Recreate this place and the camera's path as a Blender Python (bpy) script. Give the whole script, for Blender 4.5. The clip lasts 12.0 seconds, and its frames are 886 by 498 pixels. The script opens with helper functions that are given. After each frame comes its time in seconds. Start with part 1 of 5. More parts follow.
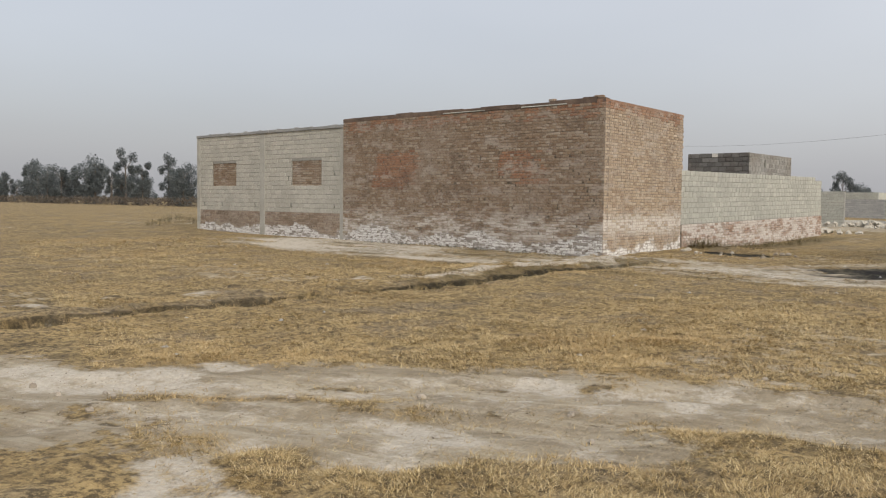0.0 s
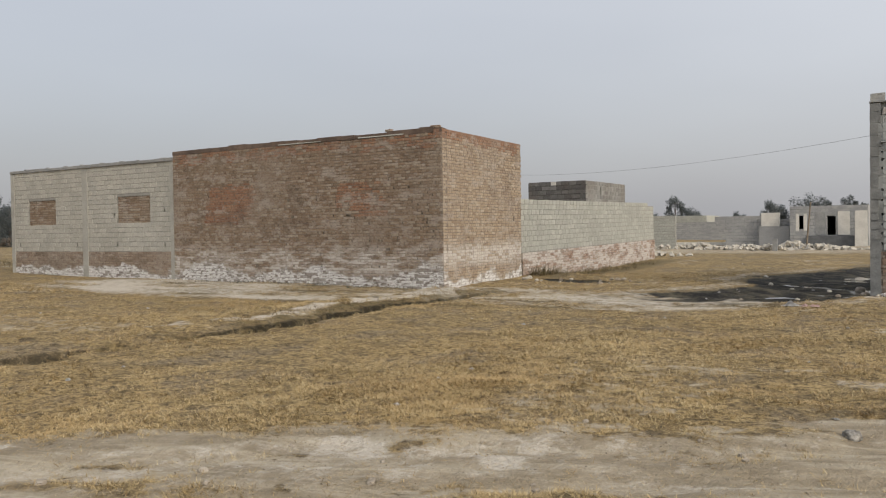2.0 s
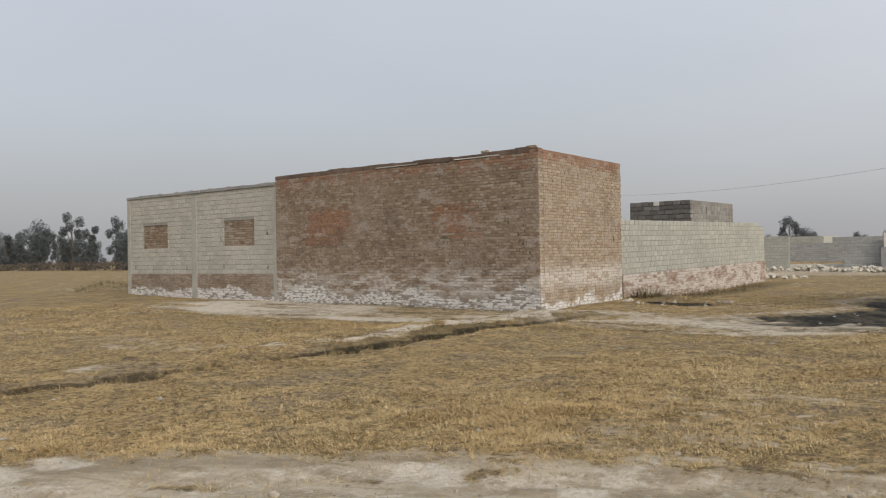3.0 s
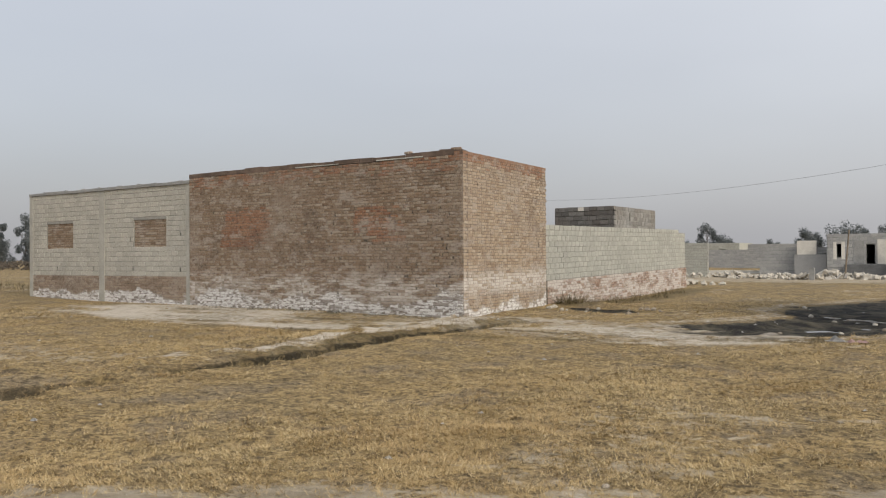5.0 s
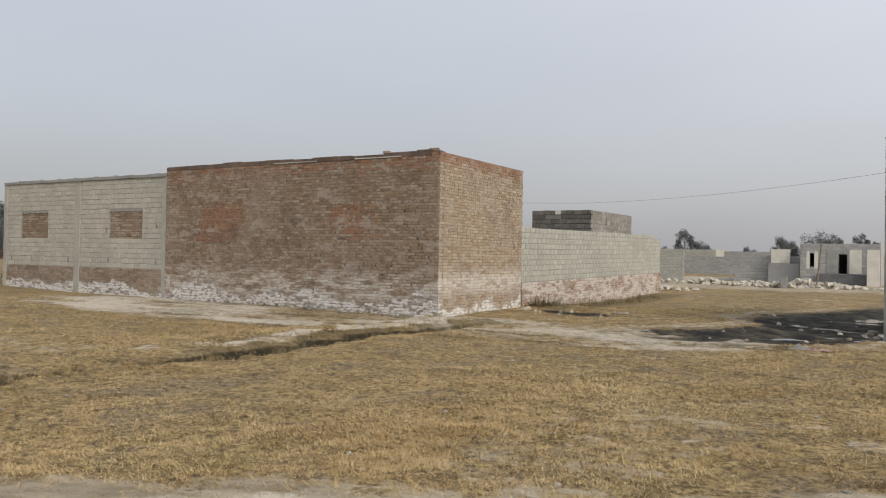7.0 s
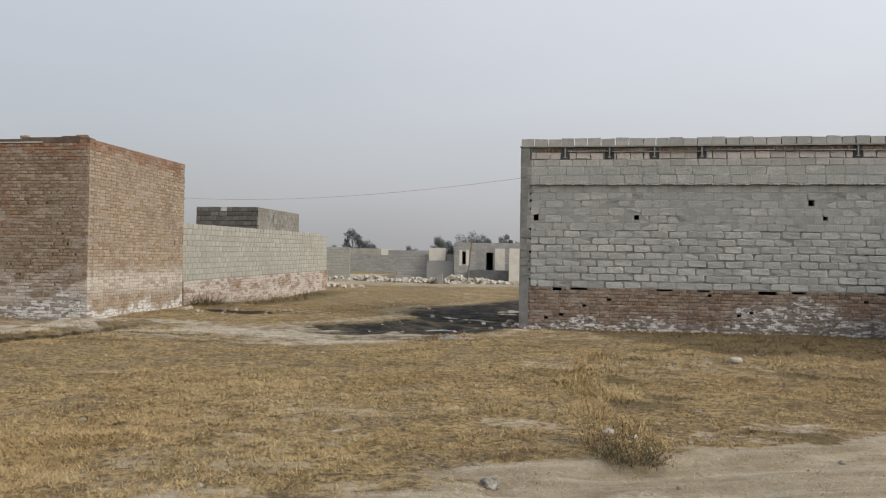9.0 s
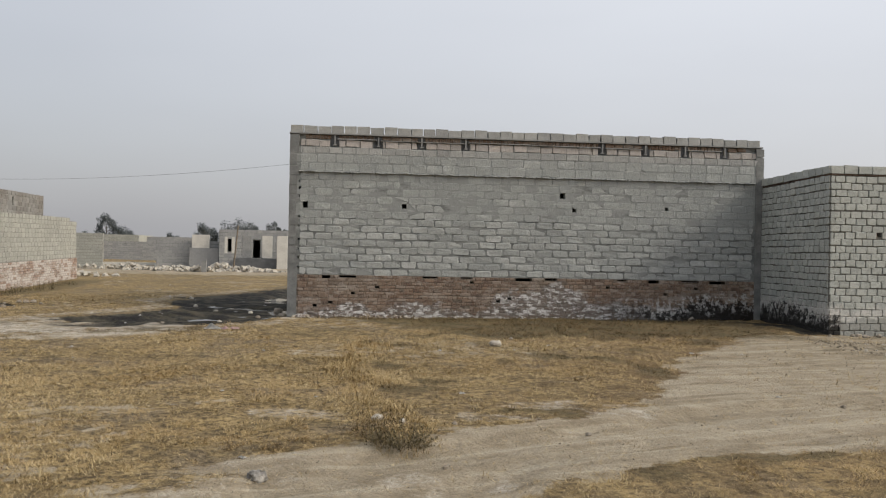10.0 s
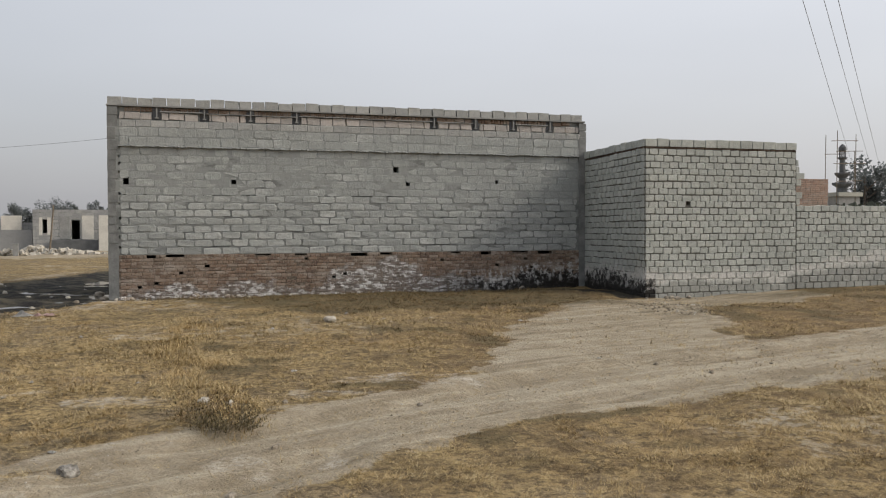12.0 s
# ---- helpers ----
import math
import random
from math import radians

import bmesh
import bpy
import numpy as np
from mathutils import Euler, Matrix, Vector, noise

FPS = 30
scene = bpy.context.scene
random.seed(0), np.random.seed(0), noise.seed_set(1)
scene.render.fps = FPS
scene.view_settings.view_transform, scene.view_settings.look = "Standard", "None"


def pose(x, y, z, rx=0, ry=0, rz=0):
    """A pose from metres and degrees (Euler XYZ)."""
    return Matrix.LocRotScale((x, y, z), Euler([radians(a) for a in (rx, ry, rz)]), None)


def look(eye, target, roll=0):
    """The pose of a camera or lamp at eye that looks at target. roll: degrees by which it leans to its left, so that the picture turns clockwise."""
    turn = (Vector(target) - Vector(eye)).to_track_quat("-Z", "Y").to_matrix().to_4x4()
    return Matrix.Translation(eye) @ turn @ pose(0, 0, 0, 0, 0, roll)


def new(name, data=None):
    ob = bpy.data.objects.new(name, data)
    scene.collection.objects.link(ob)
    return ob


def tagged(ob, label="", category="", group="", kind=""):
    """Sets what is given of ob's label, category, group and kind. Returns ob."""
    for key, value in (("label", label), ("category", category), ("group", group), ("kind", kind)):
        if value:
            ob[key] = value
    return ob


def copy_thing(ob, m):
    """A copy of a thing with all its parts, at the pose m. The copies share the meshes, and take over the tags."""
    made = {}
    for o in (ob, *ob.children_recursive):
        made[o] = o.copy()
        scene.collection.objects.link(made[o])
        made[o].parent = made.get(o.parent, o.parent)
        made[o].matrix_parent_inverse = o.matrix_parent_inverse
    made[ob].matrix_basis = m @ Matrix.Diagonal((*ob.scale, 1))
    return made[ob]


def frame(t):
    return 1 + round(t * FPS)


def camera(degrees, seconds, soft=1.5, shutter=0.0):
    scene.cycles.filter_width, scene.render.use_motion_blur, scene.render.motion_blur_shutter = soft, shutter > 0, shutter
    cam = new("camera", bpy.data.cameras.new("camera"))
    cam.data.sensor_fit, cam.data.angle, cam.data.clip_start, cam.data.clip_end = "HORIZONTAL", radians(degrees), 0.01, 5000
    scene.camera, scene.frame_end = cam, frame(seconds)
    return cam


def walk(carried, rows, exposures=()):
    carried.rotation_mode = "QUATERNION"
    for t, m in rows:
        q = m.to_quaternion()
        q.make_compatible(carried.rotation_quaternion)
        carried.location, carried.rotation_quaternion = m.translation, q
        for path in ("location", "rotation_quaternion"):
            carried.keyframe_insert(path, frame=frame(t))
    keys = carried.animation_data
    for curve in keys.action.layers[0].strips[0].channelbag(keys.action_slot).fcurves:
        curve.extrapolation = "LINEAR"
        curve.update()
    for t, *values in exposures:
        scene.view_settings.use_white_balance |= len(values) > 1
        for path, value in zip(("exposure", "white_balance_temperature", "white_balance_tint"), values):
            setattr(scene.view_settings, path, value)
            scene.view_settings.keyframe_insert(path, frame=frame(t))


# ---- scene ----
cam = camera(55.8, 12.0, soft=1.15)
PATH = [
    (0, (0.333, 0.217, 1.384), (-0.993, 1.71, 1.27), 0.7),
    (0.5, (0.361, 0.427, 1.395), (-0.876, 1.995, 1.284), 0.1),
    (1, (0.335, 0.596, 1.399), (-0.864, 2.19, 1.25), -0.1),
    (1.5, (0.283, 0.835, 1.426), (-0.823, 2.499, 1.352), -0.6),
    (2, (0.277, 0.972, 1.437), (-0.776, 2.672, 1.396), -0.8),
    (2.5, (0.335, 1.128, 1.411), (-0.898, 2.7, 1.478), -0.8),
    (3, (0.295, 1.251, 1.411), (-0.958, 2.81, 1.428), -1.0),
    (5, (-0.01, 1.836, 1.453), (-1.121, 3.499, 1.474), -0.4),
    (5.5, (0.026, 1.822, 1.455), (-1.037, 3.516, 1.48), 0.3),
    (6, (0.076, 1.792, 1.457), (-0.982, 3.49, 1.485), 1.1),
    (6.5, (0.125, 1.784, 1.467), (-0.954, 3.467, 1.488), 1.0),
    (8.5, (0.235, 1.88, 1.436), (-0.475, 3.75, 1.457), 1.5),
    (9, (0.273, 1.93, 1.416), (-0.08, 3.898, 1.447), 0.9),
    (9.5, (0.275, 1.938, 1.411), (0.281, 3.938, 1.45), 0.9),
    (10, (0.256, 1.982, 1.407), (0.451, 3.972, 1.419), 1.1),
    (10.5, (0.268, 2.011, 1.41), (0.579, 3.987, 1.381), 1.1),
    (11, (0.306, 1.991, 1.409), (0.772, 3.936, 1.373), 0.3),
    (11.5, (0.314, 2.007, 1.405), (0.87, 3.928, 1.366), 0.0),
    (12, (0.351, 2.021, 1.397), (0.923, 3.937, 1.352), -0.2),
]
walk(cam, [(t, look(eye, target, roll)) for t, eye, target, roll in PATH],
     exposures=[(0, 0.10), (1.5, 0.04), (2.5, -0.06), (3, -0.04), (5.0, 0.03), (6.5, 0.02), (8.5, -0.03), (10, -0.06), (12, -0.08)])

# ---------------------------------------------------------------- light
SUN_ELEV, SUN_AZ = 34.0, 112.0          # degrees; azimuth clockwise from +y
to_sun = Vector((math.sin(radians(SUN_AZ)) * math.cos(radians(SUN_ELEV)),
                 math.cos(radians(SUN_AZ)) * math.cos(radians(SUN_ELEV)), math.sin(radians(SUN_ELEV))))
sun = new("sun", bpy.data.lights.new("sun", "SUN"))
sun.data.energy, sun.data.angle, sun.data.color = 1.5, radians(14), (1.0, 0.93, 0.82)
sun.rotation_euler = (-to_sun).to_track_quat("-Z", "Y").to_euler()

world = bpy.data.worlds.new("hazy_sky")
world.use_nodes = True
scene.world = world
wt = world.node_tree
wt.nodes.clear()
w_out = wt.nodes.new("ShaderNodeOutputWorld")
w_sky = wt.nodes.new("ShaderNodeTexSky")
w_sky.sky_type, w_sky.sun_disc = "NISHITA", False
w_sky.sun_elevation, w_sky.sun_rotation = radians(SUN_ELEV), radians(SUN_AZ)
w_sky.air_density, w_sky.dust_density, w_sky.ozone_density = 1.0, 6.0, 1.0
w_bg = wt.nodes.new("ShaderNodeBackground")
w_bg.inputs["Strength"].default_value = 0.05
wt.links.new(w_sky.outputs[0], w_bg.inputs["Color"])
# overcast haze: pale lavender low down, whiter overhead, with faint cloud
w_tc = wt.nodes.new("ShaderNodeTexCoord")
w_sep = wt.nodes.new("ShaderNodeSeparateXYZ")
wt.links.new(w_tc.outputs["Generated"], w_sep.inputs[0])
w_noise = wt.nodes.new("ShaderNodeTexNoise")
w_noise.inputs["Scale"].default_value, w_noise.inputs["Detail"].default_value = 2.2, 3.0
w_map = wt.nodes.new("ShaderNodeMapping")
w_map.inputs["Scale"].default_value = (1, 1, 3.5)
wt.links.new(w_tc.outputs["Generated"], w_map.inputs[0])
wt.links.new(w_map.outputs[0], w_noise.inputs["Vector"])
w_ma = wt.nodes.new("ShaderNodeMath")
w_ma.operation = "MULTIPLY_ADD"
w_ma.inputs[1].default_value = 0.16
wt.links.new(w_noise.outputs["Fac"], w_ma.inputs[0])
wt.links.new(w_sep.outputs["Z"], w_ma.inputs[2])
w_ramp = wt.nodes.new("ShaderNodeValToRGB")
w_ramp.color_ramp.elements[0].position, w_ramp.color_ramp.elements[0].color = 0.06, (0.407, 0.407, 0.427, 1)
w_ramp.color_ramp.elements[1].position, w_ramp.color_ramp.elements[1].color = 0.42, (0.603, 0.61, 0.632, 1)
wt.links.new(w_ma.outputs[0], w_ramp.inputs[0])
w_dot = wt.nodes.new("ShaderNodeVectorMath")
w_dot.operation = "DOT_PRODUCT"
w_dot.inputs[1].default_value = (0.86, 0.35, 0.37)
wt.links.new(w_tc.outputs["Generated"], w_dot.inputs[0])
w_glow = wt.nodes.new("ShaderNodeMapRange")
w_glow.interpolation_type = "SMOOTHSTEP"
for k, v in enumerate((-0.3, 1.0, 0.84, 1.20)):
    w_glow.inputs[1 + k].default_value = v
wt.links.new(w_dot.outputs["Value"], w_glow.inputs[0])
w_bg2 = wt.nodes.new("ShaderNodeBackground")
wt.links.new(w_ramp.outputs[0], w_bg2.inputs["Color"])
wt.links.new(w_glow.outputs[0], w_bg2.inputs["Strength"])
w_add = wt.nodes.new("ShaderNodeAddShader")
wt.links.new(w_bg.outputs[0], w_add.inputs[0])
wt.links.new(w_bg2.outputs[0], w_add.inputs[1])
wt.links.new(w_add.outputs[0], w_out.inputs[0])


# ---------------------------------------------------------------- node helpers
class Nodes:
    """A small material writer: every method adds one node and returns its output socket."""

    def __init__(self, name, rough=0.95):
        self.mat = bpy.data.materials.new(name)
        self.mat.use_nodes = True
        self.t = self.mat.node_tree
        self.b = self.t.nodes["Principled BSDF"]
        self.b.inputs["Roughness"].default_value = rough
        self.b.inputs["Specular IOR Level"].default_value = 0.25
        self.geo = self.t.nodes.new("ShaderNodeNewGeometry")
        self.pos = self.geo.outputs["Position"]

    def put(self, value, socket):
        if isinstance(value, bpy.types.NodeSocket):
            self.t.links.new(value, socket)
        elif isinstance(value, tuple) and len(value) == 3 and socket.type == "RGBA":
            socket.default_value = (*value, 1)
        else:
            socket.default_value = value

    def noise(self, scale, detail=4.0, rough=0.55, stretch=None, distort=0.0):
        n = self.t.nodes.new("ShaderNodeTexNoise")
        n.inputs["Scale"].default_value, n.inputs["Detail"].default_value = scale, detail
        n.inputs["Roughness"].default_value, n.inputs["Distortion"].default_value = rough, distort
        if stretch:
            m = self.t.nodes.new("ShaderNodeMapping")
            m.inputs["Scale"].default_value = stretch
            self.put(self.pos, m.inputs[0])
            self.put(m.outputs[0], n.inputs["Vector"])
        else:
            self.put(self.pos, n.inputs["Vector"])
        return n.outputs["Fac"]

    def voronoi(self, scale):
        n = self.t.nodes.new("ShaderNodeTexVoronoi")
        n.inputs["Scale"].default_value = scale
        self.put(self.pos, n.inputs["Vector"])
        return n.outputs["Distance"]

    def math(self, op, a, b=0.0, c=0.0):
        n = self.t.nodes.new("ShaderNodeMath")
        n.operation = op
        for v, s in zip((a, b, c), n.inputs):
            self.put(v, s)
        return n.outputs[0]

    def step(self, value, lo, hi, to0=0.0, to1=1.0):
        n = self.t.nodes.new("ShaderNodeMapRange")
        n.interpolation_type = "SMOOTHSTEP"
        for v, s in zip((value, lo, hi, to0, to1), n.inputs):
            self.put(v, s)
        return n.outputs[0]

    def mix(self, fac, a, b, mode="MIX"):
        n = self.t.nodes.new("ShaderNodeMix")
        n.data_type, n.blend_type = "RGBA", mode
        self.put(fac, n.inputs["Factor"])
        self.put(a, [s for s in n.inputs if s.name == "A" and s.type == "RGBA"][0])
        self.put(b, [s for s in n.inputs if s.name == "B" and s.type == "RGBA"][0])
        return [s for s in n.outputs if s.type == "RGBA"][0]

    def ramp(self, fac, stops):
        n = self.t.nodes.new("ShaderNodeValToRGB")
        e = n.color_ramp.elements
        while len(e) < len(stops):
            e.new(0.5)
        for el, (p, c) in zip(e, stops):
            el.position, el.color = p, (*c, 1)
        self.put(fac, n.inputs[0])
        return n.outputs[0]

    def axis(self, k):
        n = self.t.nodes.new("ShaderNodeSeparateXYZ")
        self.put(self.pos, n.inputs[0])
        return n.outputs[k]

    def attr(self, name):
        n = self.t.nodes.new("ShaderNodeAttribute")
        n.attribute_name = name
        return n.outputs["Fac"]

    def chance(self):
        """A random number for each piece, whether it is an object or an island."""
        o = self.t.nodes.new("ShaderNodeObjectInfo")
        s = self.math("ADD", o.outputs["Random"], self.geo.outputs["Random Per Island"])
        return self.math("FRACT", s)

    def bump(self, height, strength, dist=0.01):
        n = self.t.nodes.new("ShaderNodeBump")
        n.inputs["Strength"].default_value, n.inputs["Distance"].default_value = strength, dist
        self.put(height, n.inputs["Height"])
        self.put(n.outputs[0], self.b.inputs["Normal"])

    def done(self, colour, rough=None):
        self.put(colour, self.b.inputs["Base Color"])
        if rough is not None:
            self.put(rough, self.b.inputs["Roughness"])
        return self.mat


def brick_material(name, stops, salt=(0.0, 0.0), crust=(0.0, 0.0), salt_at=0.52, crust_at=0.5, splash=False, salt_scale=1.9, flake=(0.8, 1, 2.6), joint=False, patch=None):
    """Fired brick. salt: band of heights with soft white bloom; crust: band with flaking whitewash.
    joint: the sunk mortar, which holds little of either; patch: a stretch of x where the whitewash reaches higher."""
    m = Nodes(name)
    luck = m.chance()
    col = m.ramp(luck, stops)
    kept = 0.5 if joint else m.step(m.math("FRACT", m.math("MULTIPLY", luck, 7.3)), 0.06, 0.32, 0.2, 1.0)
    big = m.noise(0.55, 6.0, 0.65)
    col = m.mix(m.step(big, 0.47, 0.66, 0.0, 0.6), col, (0.30, 0.25, 0.20))
    col = m.mix(m.step(m.noise(0.9, 6.0, 0.7, (1, 1, 1.4)), 0.54, 0.66, 0.0, 0.5), col, (0.12, 0.092, 0.072))
    col = m.mix(m.step(m.noise(1.7, 8.0, 0.75, (1, 1, 2.4)), 0.50, 0.62, 0.0, 0.7), col, (0.40, 0.355, 0.305))
    col = m.mix(m.step(m.noise(34.0, 3.0), 0.38, 0.7, 0.0, 0.45), col, (0.36, 0.31, 0.26))
    col = m.mix(m.step(m.noise(15.0, 6.0, 0.75), 0.54, 0.66, 0.0, 0.75), col, (0.07, 0.05, 0.038))
    z = m.axis(2)
    if salt[1] > 0:
        band = m.math("MULTIPLY", m.step(z, salt[0] - 0.25, salt[0] + 0.1), m.step(z, salt[1] - 0.1, salt[1] + 0.3, 1.0, 0.0))
        f = m.math("MULTIPLY", band, m.step(m.noise(salt_scale, 7.0, 0.72, (0.8, 1, 3.4)), salt_at - 0.06, salt_at + 0.12, 0.0, 0.8))
        col = m.mix(m.math("MULTIPLY", f, kept), col, (0.60, 0.57, 0.53))
    if crust[1] > 0:
        edge = m.math("ADD", z, m.math("MULTIPLY", m.math("SUBTRACT", m.noise(0.75, 5.0, 0.65), 0.5), 1.5))
        if patch:
            x = m.axis(0)
            edge = m.math("SUBTRACT", edge, m.math("MULTIPLY", m.math("MULTIPLY", m.step(x, patch[0] - 0.5, patch[0] + 0.3), m.step(x, patch[1] - 0.6, patch[1] + 0.4, 1.0, 0.0)), patch[2]))
        band = m.step(edge, crust[1] - 0.06, crust[1] + 0.08, 1.0, 0.0)
        f = m.math("MULTIPLY", band, m.step(m.noise(8.0, 7.0, 0.75, flake), crust_at - 0.02, crust_at + 0.06, 0.0, 0.95))
        col = m.mix(m.math("MULTIPLY", band, 0.5), col, (0.16, 0.155, 0.15))
        col = m.mix(m.math("MULTIPLY", f, kept), col, (0.70, 0.69, 0.675))
    if splash:
        col = sludge_splash(m, col)
    m.bump(m.noise(60.0, 4.0), 0.5, 0.006)
    return m.done(col)


def sludge_splash(m, col):
    """Black sludge spattered on the foot of the walls in the sodden corner, with white salts dried above it."""
    x = m.axis(0)
    edge = m.math("ADD", m.axis(2), m.math("MULTIPLY", m.math("SUBTRACT", m.noise(1.4, 6.0, 0.7), 0.5), 0.9))
    edge = m.math("SUBTRACT", edge, m.step(x, 7.2, 9.7, 0.0, 0.16))
    there = m.math("MULTIPLY", m.step(x, 5.6, 7.6), m.step(x, 10.09, 10.12, 1.0, 0.0))
    spatter = m.step(m.math("ADD", edge, m.math("MULTIPLY", m.math("SUBTRACT", m.noise(10.0, 5.0, 0.75), 0.5), 0.9)), 0.12, 0.26, 1.0, 0.0)
    col = m.mix(m.math("MULTIPLY", m.math("MULTIPLY", spatter, there), 0.95), col, (0.018, 0.017, 0.016))
    flakes = m.step(m.noise(7.0, 7.0, 0.8, (1, 1, 0.8)), 0.49, 0.56)
    salts = m.math("MULTIPLY", m.math("MULTIPLY", m.step(edge, -0.16, 0.04), m.step(edge, 0.34, 0.48, 1.0, 0.0)), flakes)
    return m.mix(m.math("MULTIPLY", m.math("MULTIPLY", salts, there), 0.8), col, (0.56, 0.55, 0.53))


def wiped(m, col, amount, colour, pale):
    """Mortar wiped over the face of a wall, joints and blocks alike, with paler trowel streaks."""
    cover = m.math("ADD", m.noise(2.4, 7.0, 0.7, (0.55, 1, 1.5)), m.step(m.axis(2), 2.12, 2.28, 0.0, 0.10))
    col = m.mix(m.step(cover, 0.48, 0.58, 0.0, amount), col, colour)
    return m.mix(m.step(m.noise(3.2, 6.0, 0.7, (0.5, 1, 4.5)), 0.60, 0.68, 0.0, 0.6), col, pale)


def block_material(name, lo, hi, stain, stain_at=0.55, salt=(0.0, 0.0), smear=0.0, splash=False):
    """Cast cement block, rough and uneven. smear: how much mortar was wiped over the faces."""
    m = Nodes(name)
    col = m.mix(m.chance(), lo, hi)
    col = m.mix(m.step(m.noise(0.7, 5.0, 0.6), stain_at - 0.1, stain_at + 0.15, 0.0, 0.6), col, stain)
    col = m.mix(m.step(m.noise(11.0, 5.0, 0.65), 0.42, 0.7, 0.0, 0.35), col, tuple(0.62 * v for v in lo))
    col = m.mix(m.step(m.noise(70.0, 2.0), 0.35, 0.7, 0.0, 0.3), col, tuple(min(1, 1.22 * v) for v in hi))
    if smear:
        col = wiped(m, col, smear, (0.315, 0.33, 0.318), (0.50, 0.51, 0.49))
    if salt[1] > 0:
        z = m.axis(2)
        edge = m.math("ADD", z, m.math("MULTIPLY", m.math("SUBTRACT", m.noise(1.6, 7.0, 0.68), 0.5), 0.75))
        edge = m.math("SUBTRACT", edge, m.step(m.axis(0), 13.3, 15.2, 0.0, 0.33))
        band = m.math("MULTIPLY", m.step(edge, salt[0], salt[0] + 0.12), m.step(edge, salt[1], salt[1] + 0.16, 1.0, 0.0))
        col = m.mix(m.math("MULTIPLY", band, m.step(m.noise(20.0, 4.0), 0.3, 0.55, 0.3, 0.85)), col, (0.60, 0.59, 0.56))
        col = m.mix(m.step(edge, salt[0] - 0.02, salt[0] + 0.08, 0.4, 0.0), col, (0.20, 0.19, 0.172))
    if splash:
        col = sludge_splash(m, col)
    m.bump(m.math("ADD", m.noise(85.0, 4.0), m.math("MULTIPLY", m.noise(13.0, 5.0, 0.7), 2.5)), 0.8, 0.008)
    return m.done(col)


def plain_material(name, a, b, scale=6.0, rough=0.9, bump=0.4, bscale=50.0, metal=0.0, smear=0.0):
    m = Nodes(name, rough)
    col = m.mix(m.step(m.noise(scale, 6.0, 0.6), 0.3, 0.7), a, b)
    col = m.mix(m.step(m.noise(scale * 9, 3.0), 0.35, 0.75, 0.0, 0.3), col, tuple(0.6 * v for v in a))
    m.bump(m.noise(bscale, 4.0), bump, 0.008)
    m.b.inputs["Metallic"].default_value = metal
    if smear:
        col = wiped(m, col, smear, (0.315, 0.33, 0.318), (0.50, 0.51, 0.49))
    return m.done(col)


def grit_material(name):
    m = Nodes(name)
    return m.done(m.ramp(m.chance(), [(0, (0.15, 0.125, 0.092)), (0.5, (0.25, 0.21, 0.155)), (0.85, (0.38, 0.335, 0.26)), (1, (0.55, 0.52, 0.46))]))


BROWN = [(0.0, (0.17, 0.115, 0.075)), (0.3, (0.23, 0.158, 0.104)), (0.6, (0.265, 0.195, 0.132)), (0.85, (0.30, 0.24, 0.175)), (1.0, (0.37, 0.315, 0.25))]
# the side wall's sunlight is put into these paler brick tones
SUNLIT_TAN = [(0.0, (0.28, 0.205, 0.14)), (0.35, (0.355, 0.27, 0.186)), (0.7, (0.395, 0.315, 0.226)), (1.0, (0.46, 0.385, 0.295))]
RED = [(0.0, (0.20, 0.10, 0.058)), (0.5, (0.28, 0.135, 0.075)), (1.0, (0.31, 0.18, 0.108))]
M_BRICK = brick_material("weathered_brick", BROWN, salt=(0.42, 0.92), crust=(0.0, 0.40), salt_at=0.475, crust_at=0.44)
M_BRICK_SIDE = brick_material("sunlit_tan_brick", SUNLIT_TAN, salt=(0.66, 0.98), crust=(0.0, 0.24), salt_at=0.39, crust_at=0.42)
M_RED = brick_material("red_brick", RED)
M_PINK = brick_material("pale_red_brick", [(0, (0.33, 0.2, 0.15)), (1, (0.45, 0.31, 0.24))])
M_PLINTH = brick_material("plinth_brick", [(0, (0.12, 0.08, 0.06)), (0.4, (0.20, 0.13, 0.092)), (0.75, (0.25, 0.175, 0.125)), (1, (0.30, 0.245, 0.20))], crust=(0.0, 0.10), crust_at=0.50, splash=True, flake=(0.7, 1, 1.7), patch=(3.4, 6.4, 0.34))
M_PLINTH_W = brick_material("salted_plinth_brick", [(0, (0.23, 0.13, 0.085)), (0.5, (0.33, 0.21, 0.15)), (1, (0.42, 0.33, 0.27))], salt=(0.05, 0.95), salt_at=0.43, salt_scale=0.8)
MORTAR = [(0.0, (0.10, 0.08, 0.06)), (1.0, (0.16, 0.132, 0.105))]
M_MORTAR_A = brick_material("front_wall_mortar", MORTAR, joint=True, salt=(0.42, 0.92), crust=(0.0, 0.40), salt_at=0.475, crust_at=0.44)
M_MORTAR_S = brick_material("side_wall_mortar", MORTAR, joint=True, salt=(0.66, 0.98), crust=(0.0, 0.24), salt_at=0.39, crust_at=0.42)
M_MORTAR_P = brick_material("plinth_mortar", MORTAR, joint=True, crust=(0.0, 0.10), crust_at=0.50, splash=True, flake=(0.7, 1, 1.7), patch=(3.4, 6.4, 0.34))
M_MORTAR_W = brick_material("salted_plinth_mortar", MORTAR, joint=True, salt=(0.05, 0.95), salt_at=0.45, salt_scale=0.8)
M_MORTAR_D = brick_material("dado_mortar", MORTAR, joint=True, crust=(0.0, 0.42), crust_at=0.43)
